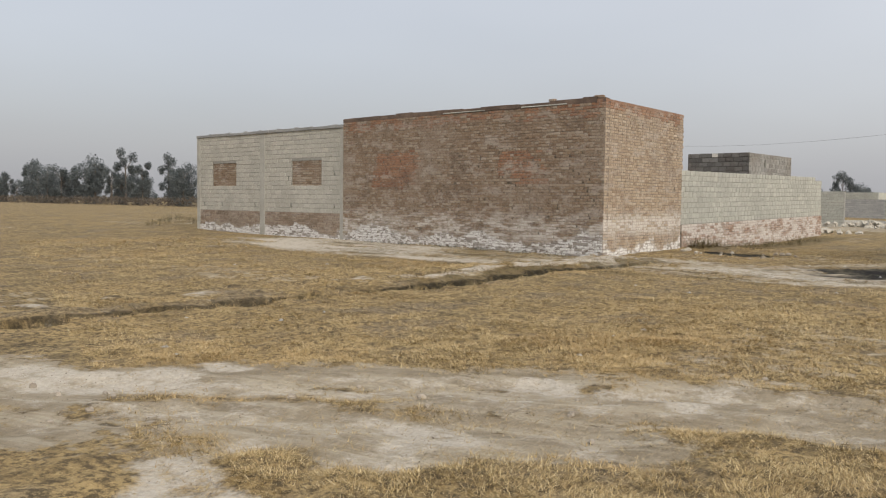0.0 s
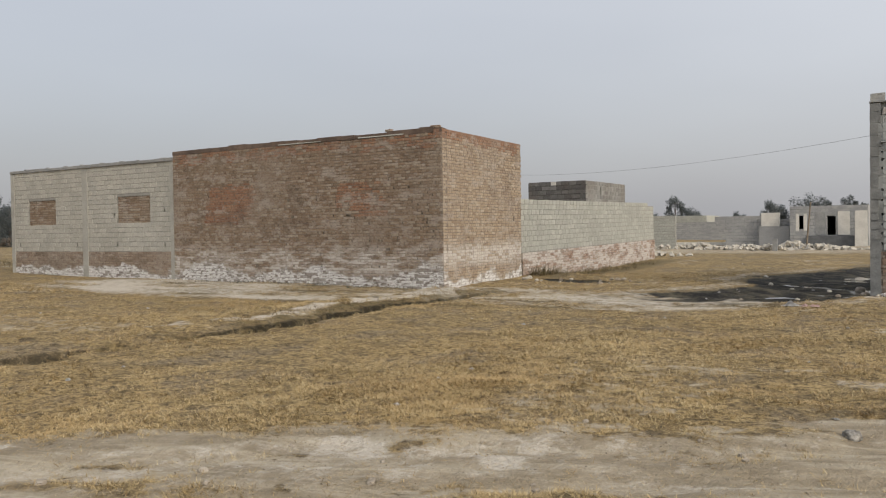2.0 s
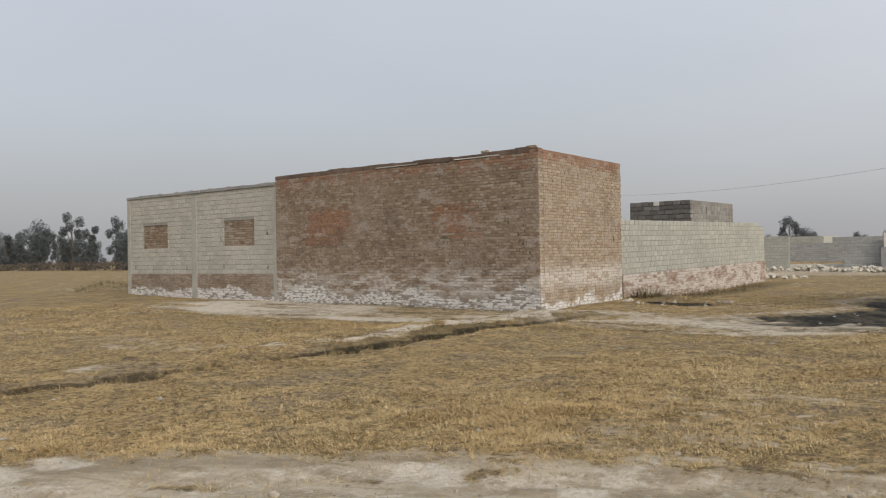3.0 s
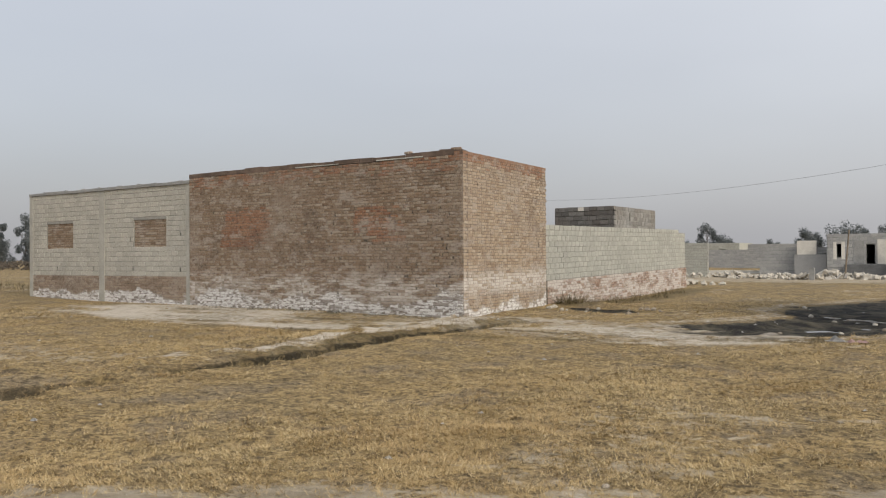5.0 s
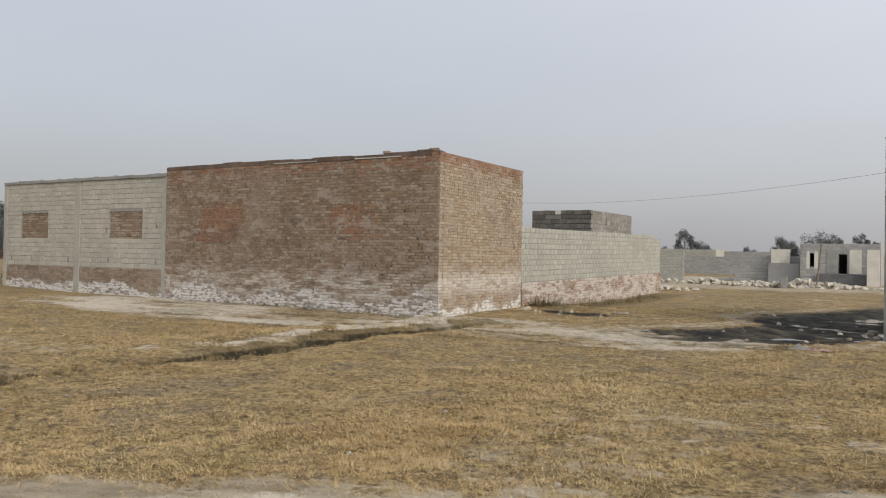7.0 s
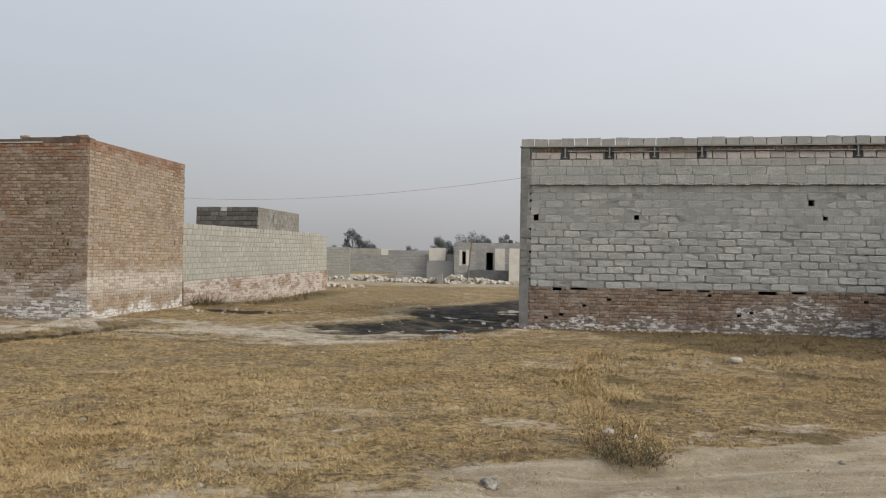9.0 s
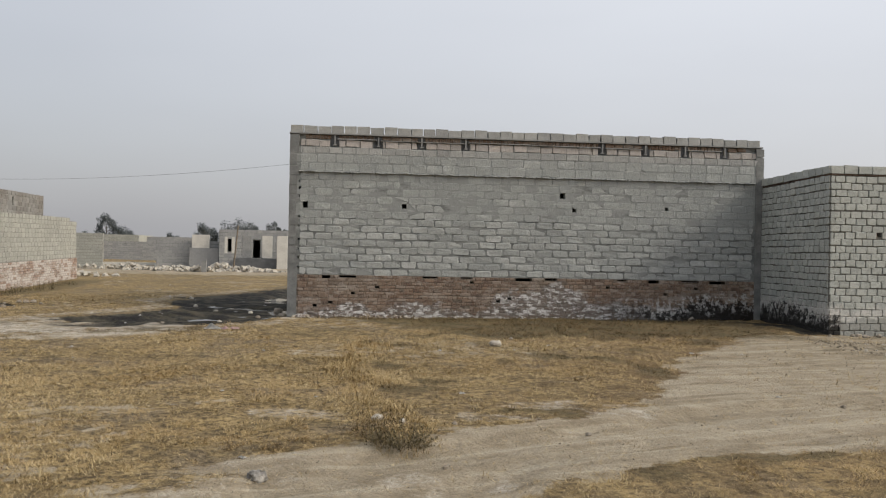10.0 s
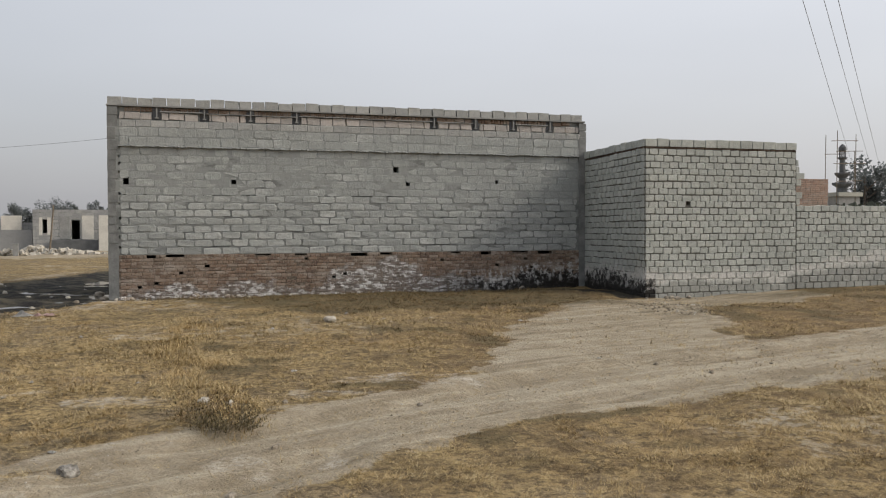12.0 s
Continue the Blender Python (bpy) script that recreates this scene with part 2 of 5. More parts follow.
M_PILASTER = plain_material("rough_dark_cement", (0.17, 0.175, 0.172), (0.27, 0.275, 0.265), 3.0, bump=0.9, bscale=18.0)
M_MORTAR = plain_material("mortar", (0.13, 0.105, 0.08), (0.20, 0.17, 0.135), 3.0)
M_MORTAR_DARK = plain_material("open_joint_mortar", (0.075, 0.07, 0.062), (0.12, 0.112, 0.10), 5.0)
M_MORTAR_GREY = plain_material("grey_cement_mortar", (0.16, 0.168, 0.163), (0.29, 0.302, 0.29), 2.2, bump=1.0, bscale=14.0, smear=0.75)
M_MORTAR_PALE = plain_material("pale_cement_mortar", (0.27, 0.265, 0.24), (0.35, 0.345, 0.315), 3.0)
M_GREY = block_material("grey_cement_block", (0.31, 0.325, 0.312), (0.50, 0.515, 0.495), (0.285, 0.298, 0.298), smear=0.68)
M_CAPBLOCK = block_material("parapet_block", (0.31, 0.316, 0.305), (0.43, 0.432, 0.412), (0.25, 0.25, 0.245))
M_PINKBLOCK = block_material("pale_pinkish_block", (0.36, 0.345, 0.325), (0.52, 0.475, 0.44), (0.30, 0.27, 0.25))
M_LIGHT = block_material("light_cement_block", (0.365, 0.385, 0.362), (0.49, 0.508, 0.475), (0.31, 0.322, 0.30), salt=(0.17, 0.36), splash=True)
M_MORTAR_G = block_material("open_joint_mortar_stained", (0.115, 0.112, 0.10), (0.20, 0.195, 0.175), (0.135, 0.13, 0.118), salt=(0.17, 0.36), splash=True)
M_PALE = block_material("pale_cement_block", (0.36, 0.365, 0.325), (0.45, 0.45, 0.40), (0.30, 0.30, 0.27))
M_EXT = block_material("cream_cement_block", (0.39, 0.38, 0.335), (0.49, 0.475, 0.42), (0.32, 0.31, 0.275))
# cement block with the shade of the room's front put into its colour
M_SHADED_BLOCK = block_material("shaded_front_block", (0.10, 0.097, 0.092), (0.21, 0.205, 0.195), (0.13, 0.10, 0.08))
M_FAR = block_material("far_cement_block", (0.30, 0.305, 0.305), (0.40, 0.40, 0.39), (0.26, 0.265, 0.27))
M_PIER = plain_material("pale_cement_pier", (0.355, 0.35, 0.315), (0.45, 0.44, 0.395), 2.5)
M_CEMENT = plain_material("smooth_cement", (0.25, 0.255, 0.25), (0.34, 0.34, 0.33), 2.0)
M_WHITE = plain_material("limewashed_plaster", (0.60, 0.58, 0.53), (0.70, 0.68, 0.62), 2.0)
M_IRON = plain_material("rusted_iron", (0.05, 0.035, 0.028), (0.10, 0.07, 0.05), 8.0, 0.75)
M_OLDCEMENT = plain_material("dark_raw_concrete", (0.11, 0.115, 0.12), (0.17, 0.175, 0.18), 2.0)
M_TAR = plain_material("mud_and_tar_coping", (0.10, 0.075, 0.06), (0.19, 0.14, 0.11), 3.0)
# for sheets added behind pierced walls; their dark colour deepens the openings' shade
M_DARK = plain_material("dark_shade_backing", (0.05, 0.05, 0.05), (0.08, 0.078, 0.075), 3.0)
M_CABLE = plain_material("aluminium_cable", (0.16, 0.16, 0.17), (0.22, 0.22, 0.23), 3.0, 0.6)
M_WOOD = plain_material("weathered_bamboo", (0.16, 0.13, 0.10), (0.25, 0.21, 0.16), 7.0)
M_STONE = plain_material("pale_rubble_stone", (0.40, 0.37, 0.315), (0.56, 0.525, 0.455), 5.0)
M_STONE_GREY = plain_material("grey_fieldstone", (0.24, 0.205, 0.16), (0.42, 0.375, 0.31), 9.0)
M_LUMP = plain_material("broken_mortar_lump", (0.12, 0.11, 0.095), (0.52, 0.50, 0.46), 16.0)
M_GRIT = grit_material("track_grit")
M_BAG = plain_material("white_plastic", (0.46, 0.45, 0.43), (0.60, 0.59, 0.57), 14.0, 0.5)
M_PINKBAG = plain_material("pink_plastic", (0.52, 0.36, 0.35), (0.60, 0.44, 0.42), 14.0, 0.5)
M_BARK = plain_material("grey_bark", (0.13, 0.11, 0.095), (0.20, 0.175, 0.15), 5.0)


def leaf_material(name, a, b):
    m = Nodes(name, 0.7)
    col = m.mix(m.chance(), a, b)
    col = m.mix(m.step(m.noise(0.35, 3.0), 0.4, 0.65, 0.0, 0.5), col, tuple(0.7 * v for v in a))
    m.done(col)
    thin = m.t.nodes.new("ShaderNodeBsdfTranslucent")
    both = m.t.nodes.new("ShaderNodeMixShader")
    both.inputs[0].default_value = 0.55
    m.put(col, thin.inputs["Color"])
    m.put(m.b.outputs[0], both.inputs[1])
    m.put(thin.outputs[0], both.inputs[2])
    m.put(both.outputs[0], m.t.nodes["Material Output"].inputs["Surface"])
    return m.mat


# leaf colour lifted and greyed to carry the haze of distance
M_LEAF = leaf_material("hazed_foliage", (0.15, 0.17, 0.17), (0.20, 0.22, 0.22))
M_HEDGE = leaf_material("dark_shrub", (0.06, 0.07, 0.055), (0.10, 0.11, 0.085))


def straw_material(name, stops, tint=0.45):
    m = Nodes(name, 0.8)
    col = m.ramp(m.chance(), stops)
    col = m.mix(m.step(m.noise(0.45, 4.0, 0.6), 0.42, 0.66, 0.0, tint), col, (0.46, 0.315, 0.145))
    return m.done(col)


M_STRAW = straw_material("dry_grass_blades", [(0, (0.14, 0.10, 0.052)), (0.25, (0.31, 0.225, 0.108)), (0.65, (0.50, 0.375, 0.182)), (1, (0.68, 0.56, 0.335))])
M_WEED = straw_material("withered_weed", [(0, (0.05, 0.042, 0.026)), (0.5, (0.125, 0.10, 0.052)), (0.85, (0.22, 0.175, 0.09)), (1, (0.38, 0.31, 0.18))], 0.0)
M_DULL = straw_material("dull_grass_blades", [(0, (0.05, 0.038, 0.02)), (0.5, (0.14, 0.10, 0.046)), (0.85, (0.25, 0.175, 0.08)), (1, (0.36, 0.265, 0.14))], 0.0)

# ground: dry turf, beaten earth, salt crust and black sludge by the masks laid on the sheet
g = Nodes("dry_field_soil", 0.97)
n_big, n_mid, n_fine = g.noise(0.35, 5.0, 0.6), g.noise(2.4, 6.0, 0.65), g.noise(22.0, 5.0, 0.7)
turf = g.ramp(n_mid, [(0.32, (0.13, 0.096, 0.052)), (0.46, (0.27, 0.20, 0.098)), (0.60, (0.43, 0.32, 0.155))])
turf = g.mix(g.step(n_big, 0.40, 0.66, 0.0, 0.6), turf, (0.45, 0.32, 0.145))
turf = g.mix(g.step(g.noise(0.9, 5.0), 0.50, 0.64, 0.0, 0.65), turf, (0.25, 0.205, 0.145))
n_tuft = g.noise(13.0, 5.0, 0.75)
turf = g.mix(g.step(n_tuft, 0.48, 0.60, 0.0, 0.85), turf, (0.085, 0.064, 0.038))
turf = g.mix(g.step(n_tuft, 0.36, 0.46, 0.55, 0.0), turf, (0.50, 0.38, 0.19))
turf = g.mix(g.step(n_fine, 0.47, 0.62, 0.0, 0.6), turf, (0.10, 0.075, 0.042))
turf = g.mix(g.math("MULTIPLY", g.attr("rust"), g.step(n_mid, 0.35, 0.6, 0.85, 0.35)), turf, (0.165, 0.108, 0.056))
earth = g.mix(g.step(n_mid, 0.35, 0.65), (0.285, 0.235, 0.16), (0.40, 0.34, 0.245))
def drawn_out(turn, scale, stretch):
    """Noise drawn out into streaks along one direction of the ground."""
    m = g.t.nodes.new("ShaderNodeMapping")
    m.vector_type = "TEXTURE"
    m.inputs["Rotation"].default_value = (0, 0, math.radians(turn))
    m.inputs["Scale"].default_value = (stretch, 1, 1)
    g.put(g.pos, m.inputs["Vector"])
    n = g.t.nodes.new("ShaderNodeTexNoise")
    n.inputs["Scale"].default_value, n.inputs["Detail"].default_value, n.inputs["Roughness"].default_value = scale, 6.0, 0.7
    g.put(m.outputs[0], n.inputs["Vector"])
    return n.outputs["Factor"] if "Factor" in n.outputs else n.outputs[0]


lane = drawn_out(18, 5.0, 11.0)
earth = g.mix(g.step(lane, 0.40, 0.48, 0.32, 0.0), earth, (0.225, 0.185, 0.125))
earth = g.mix(g.step(lane, 0.50, 0.60, 0.0, 0.7), earth, (0.48, 0.42, 0.315))
earth = g.mix(g.step(g.attr("rut"), 0.36, 0.52, 0.12, 0.0), earth, (0.225, 0.185, 0.125))
earth = g.mix(g.step(g.attr("rut"), 0.52, 0.80, 0.0, 0.35), earth, (0.50, 0.44, 0.335))
earth = g.mix(g.step(n_fine, 0.5, 0.7, 0.0, 0.4), earth, (0.25, 0.21, 0.16))
streak = g.noise(4.0, 9.0, 0.78)
salt_c = g.mix(g.step(n_fine, 0.35, 0.65), (0.52, 0.465, 0.38), (0.65, 0.60, 0.515))
f_earth = g.step(g.math("ADD", g.attr("earth"), g.math("ADD", g.math("MULTIPLY", g.math("SUBTRACT", n_mid, 0.5), 1.3), g.math("MULTIPLY", g.math("SUBTRACT", g.noise(9.0, 5.0, 0.7), 0.5), 1.1))), 0.40, 0.62)
f_salt = g.math("MULTIPLY", g.step(g.math("ADD", g.attr("salt"), g.math("MULTIPLY", g.math("SUBTRACT", streak, 0.5), 2.2)), 0.42, 0.95), 0.85)
f_mud = g.step(g.math("ADD", g.attr("mud"), g.math("MULTIPLY", g.math("SUBTRACT", n_mid, 0.5), 0.9)), 0.30, 0.72)
f_green = g.attr("green")
col = g.mix(f_earth, turf, earth)
col = g.mix(g.math("MULTIPLY", f_green, g.step(n_mid, 0.35, 0.55, 0.35, 0.9)), col, (0.108, 0.088, 0.046))
col = g.mix(f_salt, col, salt_c)
col = g.mix(f_mud, col, g.mix(g.step(g.noise(1.3, 7.0, 0.75), 0.42, 0.64), g.mix(n_fine, (0.010, 0.010, 0.010), (0.040, 0.038, 0.034)), (0.105, 0.094, 0.068)))
# near-black strip along the ditch, broken up by noise
f_ditch_dark = g.math("MULTIPLY", g.attr("ditch_dark"), g.step(g.noise(5.0, 5.0, 0.7), 0.34, 0.52, 0.25, 1.0))
col = g.mix(f_ditch_dark, col, (0.032, 0.027, 0.017))
g.bump(g.math("ADD", g.math("MULTIPLY", n_fine, 0.7), g.math("MULTIPLY", g.noise(7.0, 5.0, 0.7), 1.2)), 1.0, 0.045)
g.put(g.step(f_mud, 0.0, 1.0, 0.25, 0.08), g.b.inputs["Specular IOR Level"])
M_GROUND = g.done(col, g.step(f_mud, 0.3, 1.0, 0.97, 0.8))

w = Nodes("sludge_water", 0.06)
w.b.inputs["Specular IOR Level"].default_value = 0.5
w.bump(w.noise(9.0, 3.0), 0.08, 0.01)
M_WATER = w.done((0.018, 0.019, 0.020))


# ---------------------------------------------------------------- mesh helpers
def part(name, bm, material, parent, label=""):
    me = bpy.data.meshes.new(name)
    bm.to_mesh(me)
    bm.free()
    me.materials.append(material)
    ob = new(name, me)
    ob.parent = parent
    if label:
        tagged(ob, label)
    return ob


def thing(name, label, category, at=(0, 0, 0), group="", kind=""):
    ob = new(name)
    ob.location = at
    ob.empty_display_size = 0.2
    return tagged(ob, label, category, group, kind)


def add_box(bm, x0, x1, y0, y1, z0, z1, jitter=0.0):
    v = [bm.verts.new((x + random.uniform(-jitter, jitter), y + random.uniform(-jitter, jitter), z + random.uniform(-jitter, jitter)))
         for z in (z0, z1) for y in (y0, y1) for x in (x0, x1)]
    for f in ((0, 2, 3, 1), (4, 5, 7, 6), (0, 1, 5, 4), (1, 3, 7, 5), (3, 2, 6, 7), (2, 0, 4, 6)):
        bm.faces.new([v[i] for i in f])


def boxes(*rows, jitter=0.0):
    bm = bmesh.new()
    for r in rows:
        add_box(bm, *r, jitter=jitter)
    return bm


def frame_of(x0, y0, x1, y1):
    """The matrix of a wall that runs from one plan point to another: local x along it, local -y out of its face to the right-hand side."""
    u = Vector((x1 - x0, y1 - y0, 0))
    n = u.length
    u /= n
    return Matrix(((u.x, -u.y, 0, x0), (u.y, u.x, 0, y0), (0, 0, 1, 0), (0, 0, 0, 1))), n


def cut_out(width, z0, z1, depth, holes, y0=0.0):
    """One connected wall, local x 0..width, y y0..depth, with rectangular holes (x0, x1, z0, z1) right through it."""
    xs = sorted({0.0, width, *(h[0] for h in holes), *(h[1] for h in holes)})
    zs = sorted({z0, z1, *(h[2] for h in holes), *(h[3] for h in holes)})
    bm, made = bmesh.new(), {}

    def v(i, j, k):
        key = (i, j, k)
        if key not in made:
            made[key] = bm.verts.new((xs[i], (y0, depth)[k], zs[j]))
        return made[key]

    def solid(i, j):
        if not (0 <= i < len(xs) - 1 and 0 <= j < len(zs) - 1):
            return False
        x, z = (xs[i] + xs[i + 1]) / 2, (zs[j] + zs[j + 1]) / 2
        return not any(h[0] < x < h[1] and h[2] < z < h[3] for h in holes)

    for i in range(len(xs) - 1):
        for j in range(len(zs) - 1):
            if solid(i, j):
                bm.faces.new([v(i, j, 0), v(i + 1, j, 0), v(i + 1, j + 1, 0), v(i, j + 1, 0)])
                bm.faces.new([v(i, j, 1), v(i, j + 1, 1), v(i + 1, j + 1, 1), v(i + 1, j, 1)])
                if not solid(i - 1, j):
                    bm.faces.new([v(i, j, 0), v(i, j + 1, 0), v(i, j + 1, 1), v(i, j, 1)])
                if not solid(i + 1, j):
                    bm.faces.new([v(i + 1, j, 0), v(i + 1, j, 1), v(i + 1, j + 1, 1), v(i + 1, j + 1, 0)])
                if not solid(i, j - 1):
                    bm.faces.new([v(i, j, 0), v(i, j, 1), v(i + 1, j, 1), v(i + 1, j, 0)])
                if not solid(i, j + 1):
                    bm.faces.new([v(i, j + 1, 0), v(i + 1, j + 1, 0), v(i + 1, j + 1, 1), v(i, j + 1, 1)])
    return bm


def piece_verts(l, h, proud, back, bevel, j, cut=0.0):
    """Rings of a brick or block: 4 corners, or 8 where worn corners are cut."""
    r = random.uniform

    def ring(y, k):
        a, b, out = l / 2 - k, h / 2 - k, []
        for sx, sz, order in ((-1, -1, 0), (1, -1, 1), (1, 1, 0), (-1, 1, 1)):
            two = [(sx * a, sz * (b - cut * r(0.3, 1.5))), (sx * (a - cut * r(0.3, 1.8)), sz * b)] if cut else [(sx * a, sz * b)]
            if order:
                two.reverse()
            out += [(px + r(-j, j), y + r(-j, j) * 0.35, pz + r(-j, j)) for px, pz in two]
        return out

    return ring(back, 0) + ring(-proud + bevel, 0) + ring(-proud, bevel)


def piece_faces(n):
    f = [(o + k, o + (k + 1) % n, o + n + (k + 1) % n, o + n + k) for o in (0, n) for k in range(n)]
    return f + [tuple(range(2 * n, 3 * n))]


def mesh_of(name, verts, faces, material):
    me = bpy.data.meshes.new(name)
    me.from_pydata(verts, [], faces)
    me.materials.append(material)
    return me


MASONRY = []


def masonry(owner, name, m, width, z0, z1, length, course, joint, material, proud=0.012, jitter=0.003, bevel=0.006, holes=(), near=None, most=0,
            rest="brickwork", lean=0.0, drop=0.0, pick=None, cut=0.0, header=0.0):
    """Notes a stretch of pieces for later: the setting's pieces are laid last in the file."""
    MASONRY.append((owner, name, m, width, z0, z1, length, course, joint, material, proud, jitter, bevel, holes, near, most, rest, lean, drop, pick, cut, header))


def lay(owner, name, m, width, z0, z1, length, course, joint, material, proud, jitter, bevel, holes, near, most, rest, lean, drop, pick, cut, header):
    faces = piece_faces(8 if cut else 4)
    singles = [mesh_of(name, piece_verts(length - joint, course - joint, proud, 0.03, bevel, jitter, cut), faces, material) for _ in range(9)]
    heads = [mesh_of(name, piece_verts(header - joint, course - joint, proud, 0.03, bevel, jitter, cut), faces, material) for _ in range(9)] if header else []
    sets, made = {}, 0
    rows = max(1, round((z1 - z0) / course))
    ch = (z1 - z0) / rows
    for k in range(rows):
        z = z0 + (k + 0.5) * ch
        x = -length * ((0.5 if k % 2 else 0.0) + random.uniform(-0.08, 0.08))
        wave = random.uniform(-lean, lean)
        while x < width - 0.02:
            step = (header if header and k % 2 else length) * random.uniform(0.94, 1.06)
            a, b = max(0.004, x), min(width - 0.004, x + step)
            x += step
            if b - a < 0.05 or (drop and random.random() < drop):
                continue
            spans = [(a, b)]
            for h in holes:
                if h[2] - 0.01 < z < h[3] + 0.01:
                    nxt = []
                    for s, e in spans:
                        if e <= h[0] or s >= h[1]:
                            nxt.append((s, e))
                        else:
                            if h[0] - s > 0.04:
                                nxt.append((s, h[0]))
                            if e - h[1] > 0.04:
                                nxt.append((h[1], e))
                    spans = nxt
            for s, e in spans:
                mid = (s + e) / 2
                mat = pick(mid, z) if pick else material
                dz = wave * math.sin(mid * 1.3 + k) + random.uniform(-jitter, jitter)
                if made < most and near[0] <= mid <= near[1] and near[2] <= z <= near[3] and e - s > 0.9 * (header if header and k % 2 else length) and mat is material:
                    short = bool(header and k % 2)
                    full = header if short else length
                    ob = new(name, random.choice(heads if short else singles))
                    ob.parent = owner
                    ob.matrix_local = m @ pose(mid, random.uniform(-jitter, jitter) * 0.6, z + dz, random.uniform(-0.8, 0.8), random.uniform(-0.5, 0.5), random.uniform(-0.9, 0.9)) @ Matrix.Diagonal(((e - s - joint) / (full - joint), 1, (ch - joint) / (course - joint), 1))
                    made += 1
                else:
                    vs, fs = sets.setdefault(mat, ([], []))
                    base = len(vs)
                    dy = random.uniform(-jitter, jitter) * 0.6
                    vs += [m @ Vector((mid + px, py + dy, z + dz + pz)) for px, py, pz in piece_verts(e - s - joint, ch - joint, proud, 0.03, bevel, jitter, cut)]
                    fs += [tuple(base + i for i in f) for f in faces]
    for mat, (vs, fs) in sets.items():
        ob = new(rest, mesh_of(rest, vs, fs, mat))
        ob.parent = owner
        tagged(ob, kind="stuff")


# value noise on arrays, for the lie of the land
def value_noise(x, y, size, seed):
    rng = np.random.RandomState(seed)
    grid = rng.rand(256, 256)
    fx, fy = np.asarray(x, float) / size + 1000, np.asarray(y, float) / size + 1000
    ix, iy = np.floor(fx).astype(int), np.floor(fy).astype(int)
    tx, ty = fx - ix, fy - iy
    tx, ty = tx * tx * (3 - 2 * tx), ty * ty * (3 - 2 * ty)
    at = lambda a, b: grid[a % 256, b % 256]
    return (at(ix, iy) * (1 - tx) + at(ix + 1, iy) * tx) * (1 - ty) + (at(ix, iy + 1) * (1 - tx) + at(ix + 1, iy + 1) * tx) * ty


def ease(v, lo, hi):
    s = np.clip((v - lo) / (hi - lo), 0, 1)
    return s * s * (3 - 2 * s)


def away(x, y, line):
    """Distance from a bent line, and which of its sides."""
    best = np.full(np.shape(x), 1e9)
    for (ax, ay), (bx, by) in zip(line, line[1:]):
        dx, dy = bx - ax, by - ay
        s = np.clip(((x - ax) * dx + (y - ay) * dy) / (dx * dx + dy * dy), 0, 1)
        best = np.minimum(best, np.hypot(x - ax - s * dx, y - ay - s * dy))
    return best


TRACK = [(-30, -9), (-14, -2.5), (-8, 0.8), (-5.5, 2.5), (-4.6, 3.4), (-3.3, 4.6), (-2.2, 5.45), (-1, 6.1), (0.3, 6.95), (1.6, 7.92), (3, 8.62), (4.8, 9.15), (6.5, 9.5), (9, 10.2), (14, 12), (26, 14)]
BRANCH = [(4.2, 9.2), (4.9, 10.6), (5.9, 12.2), (7.2, 14.2), (8.6, 16.2), (10.4, 17.1), (12.0, 17.5)]
DITCH = [(-8.6, -20), (-8.95, 4), (-9.05, 7.5), (-8.75, 10), (-8.85, 13), (-8.95, 16), (-8.7, 18.4), (-8.2, 21)]
POND = [(-4.0, 19.1), (-2.6, 20.6), (-1.9, 23), (-2.2, 27), (-0.6, 31)]


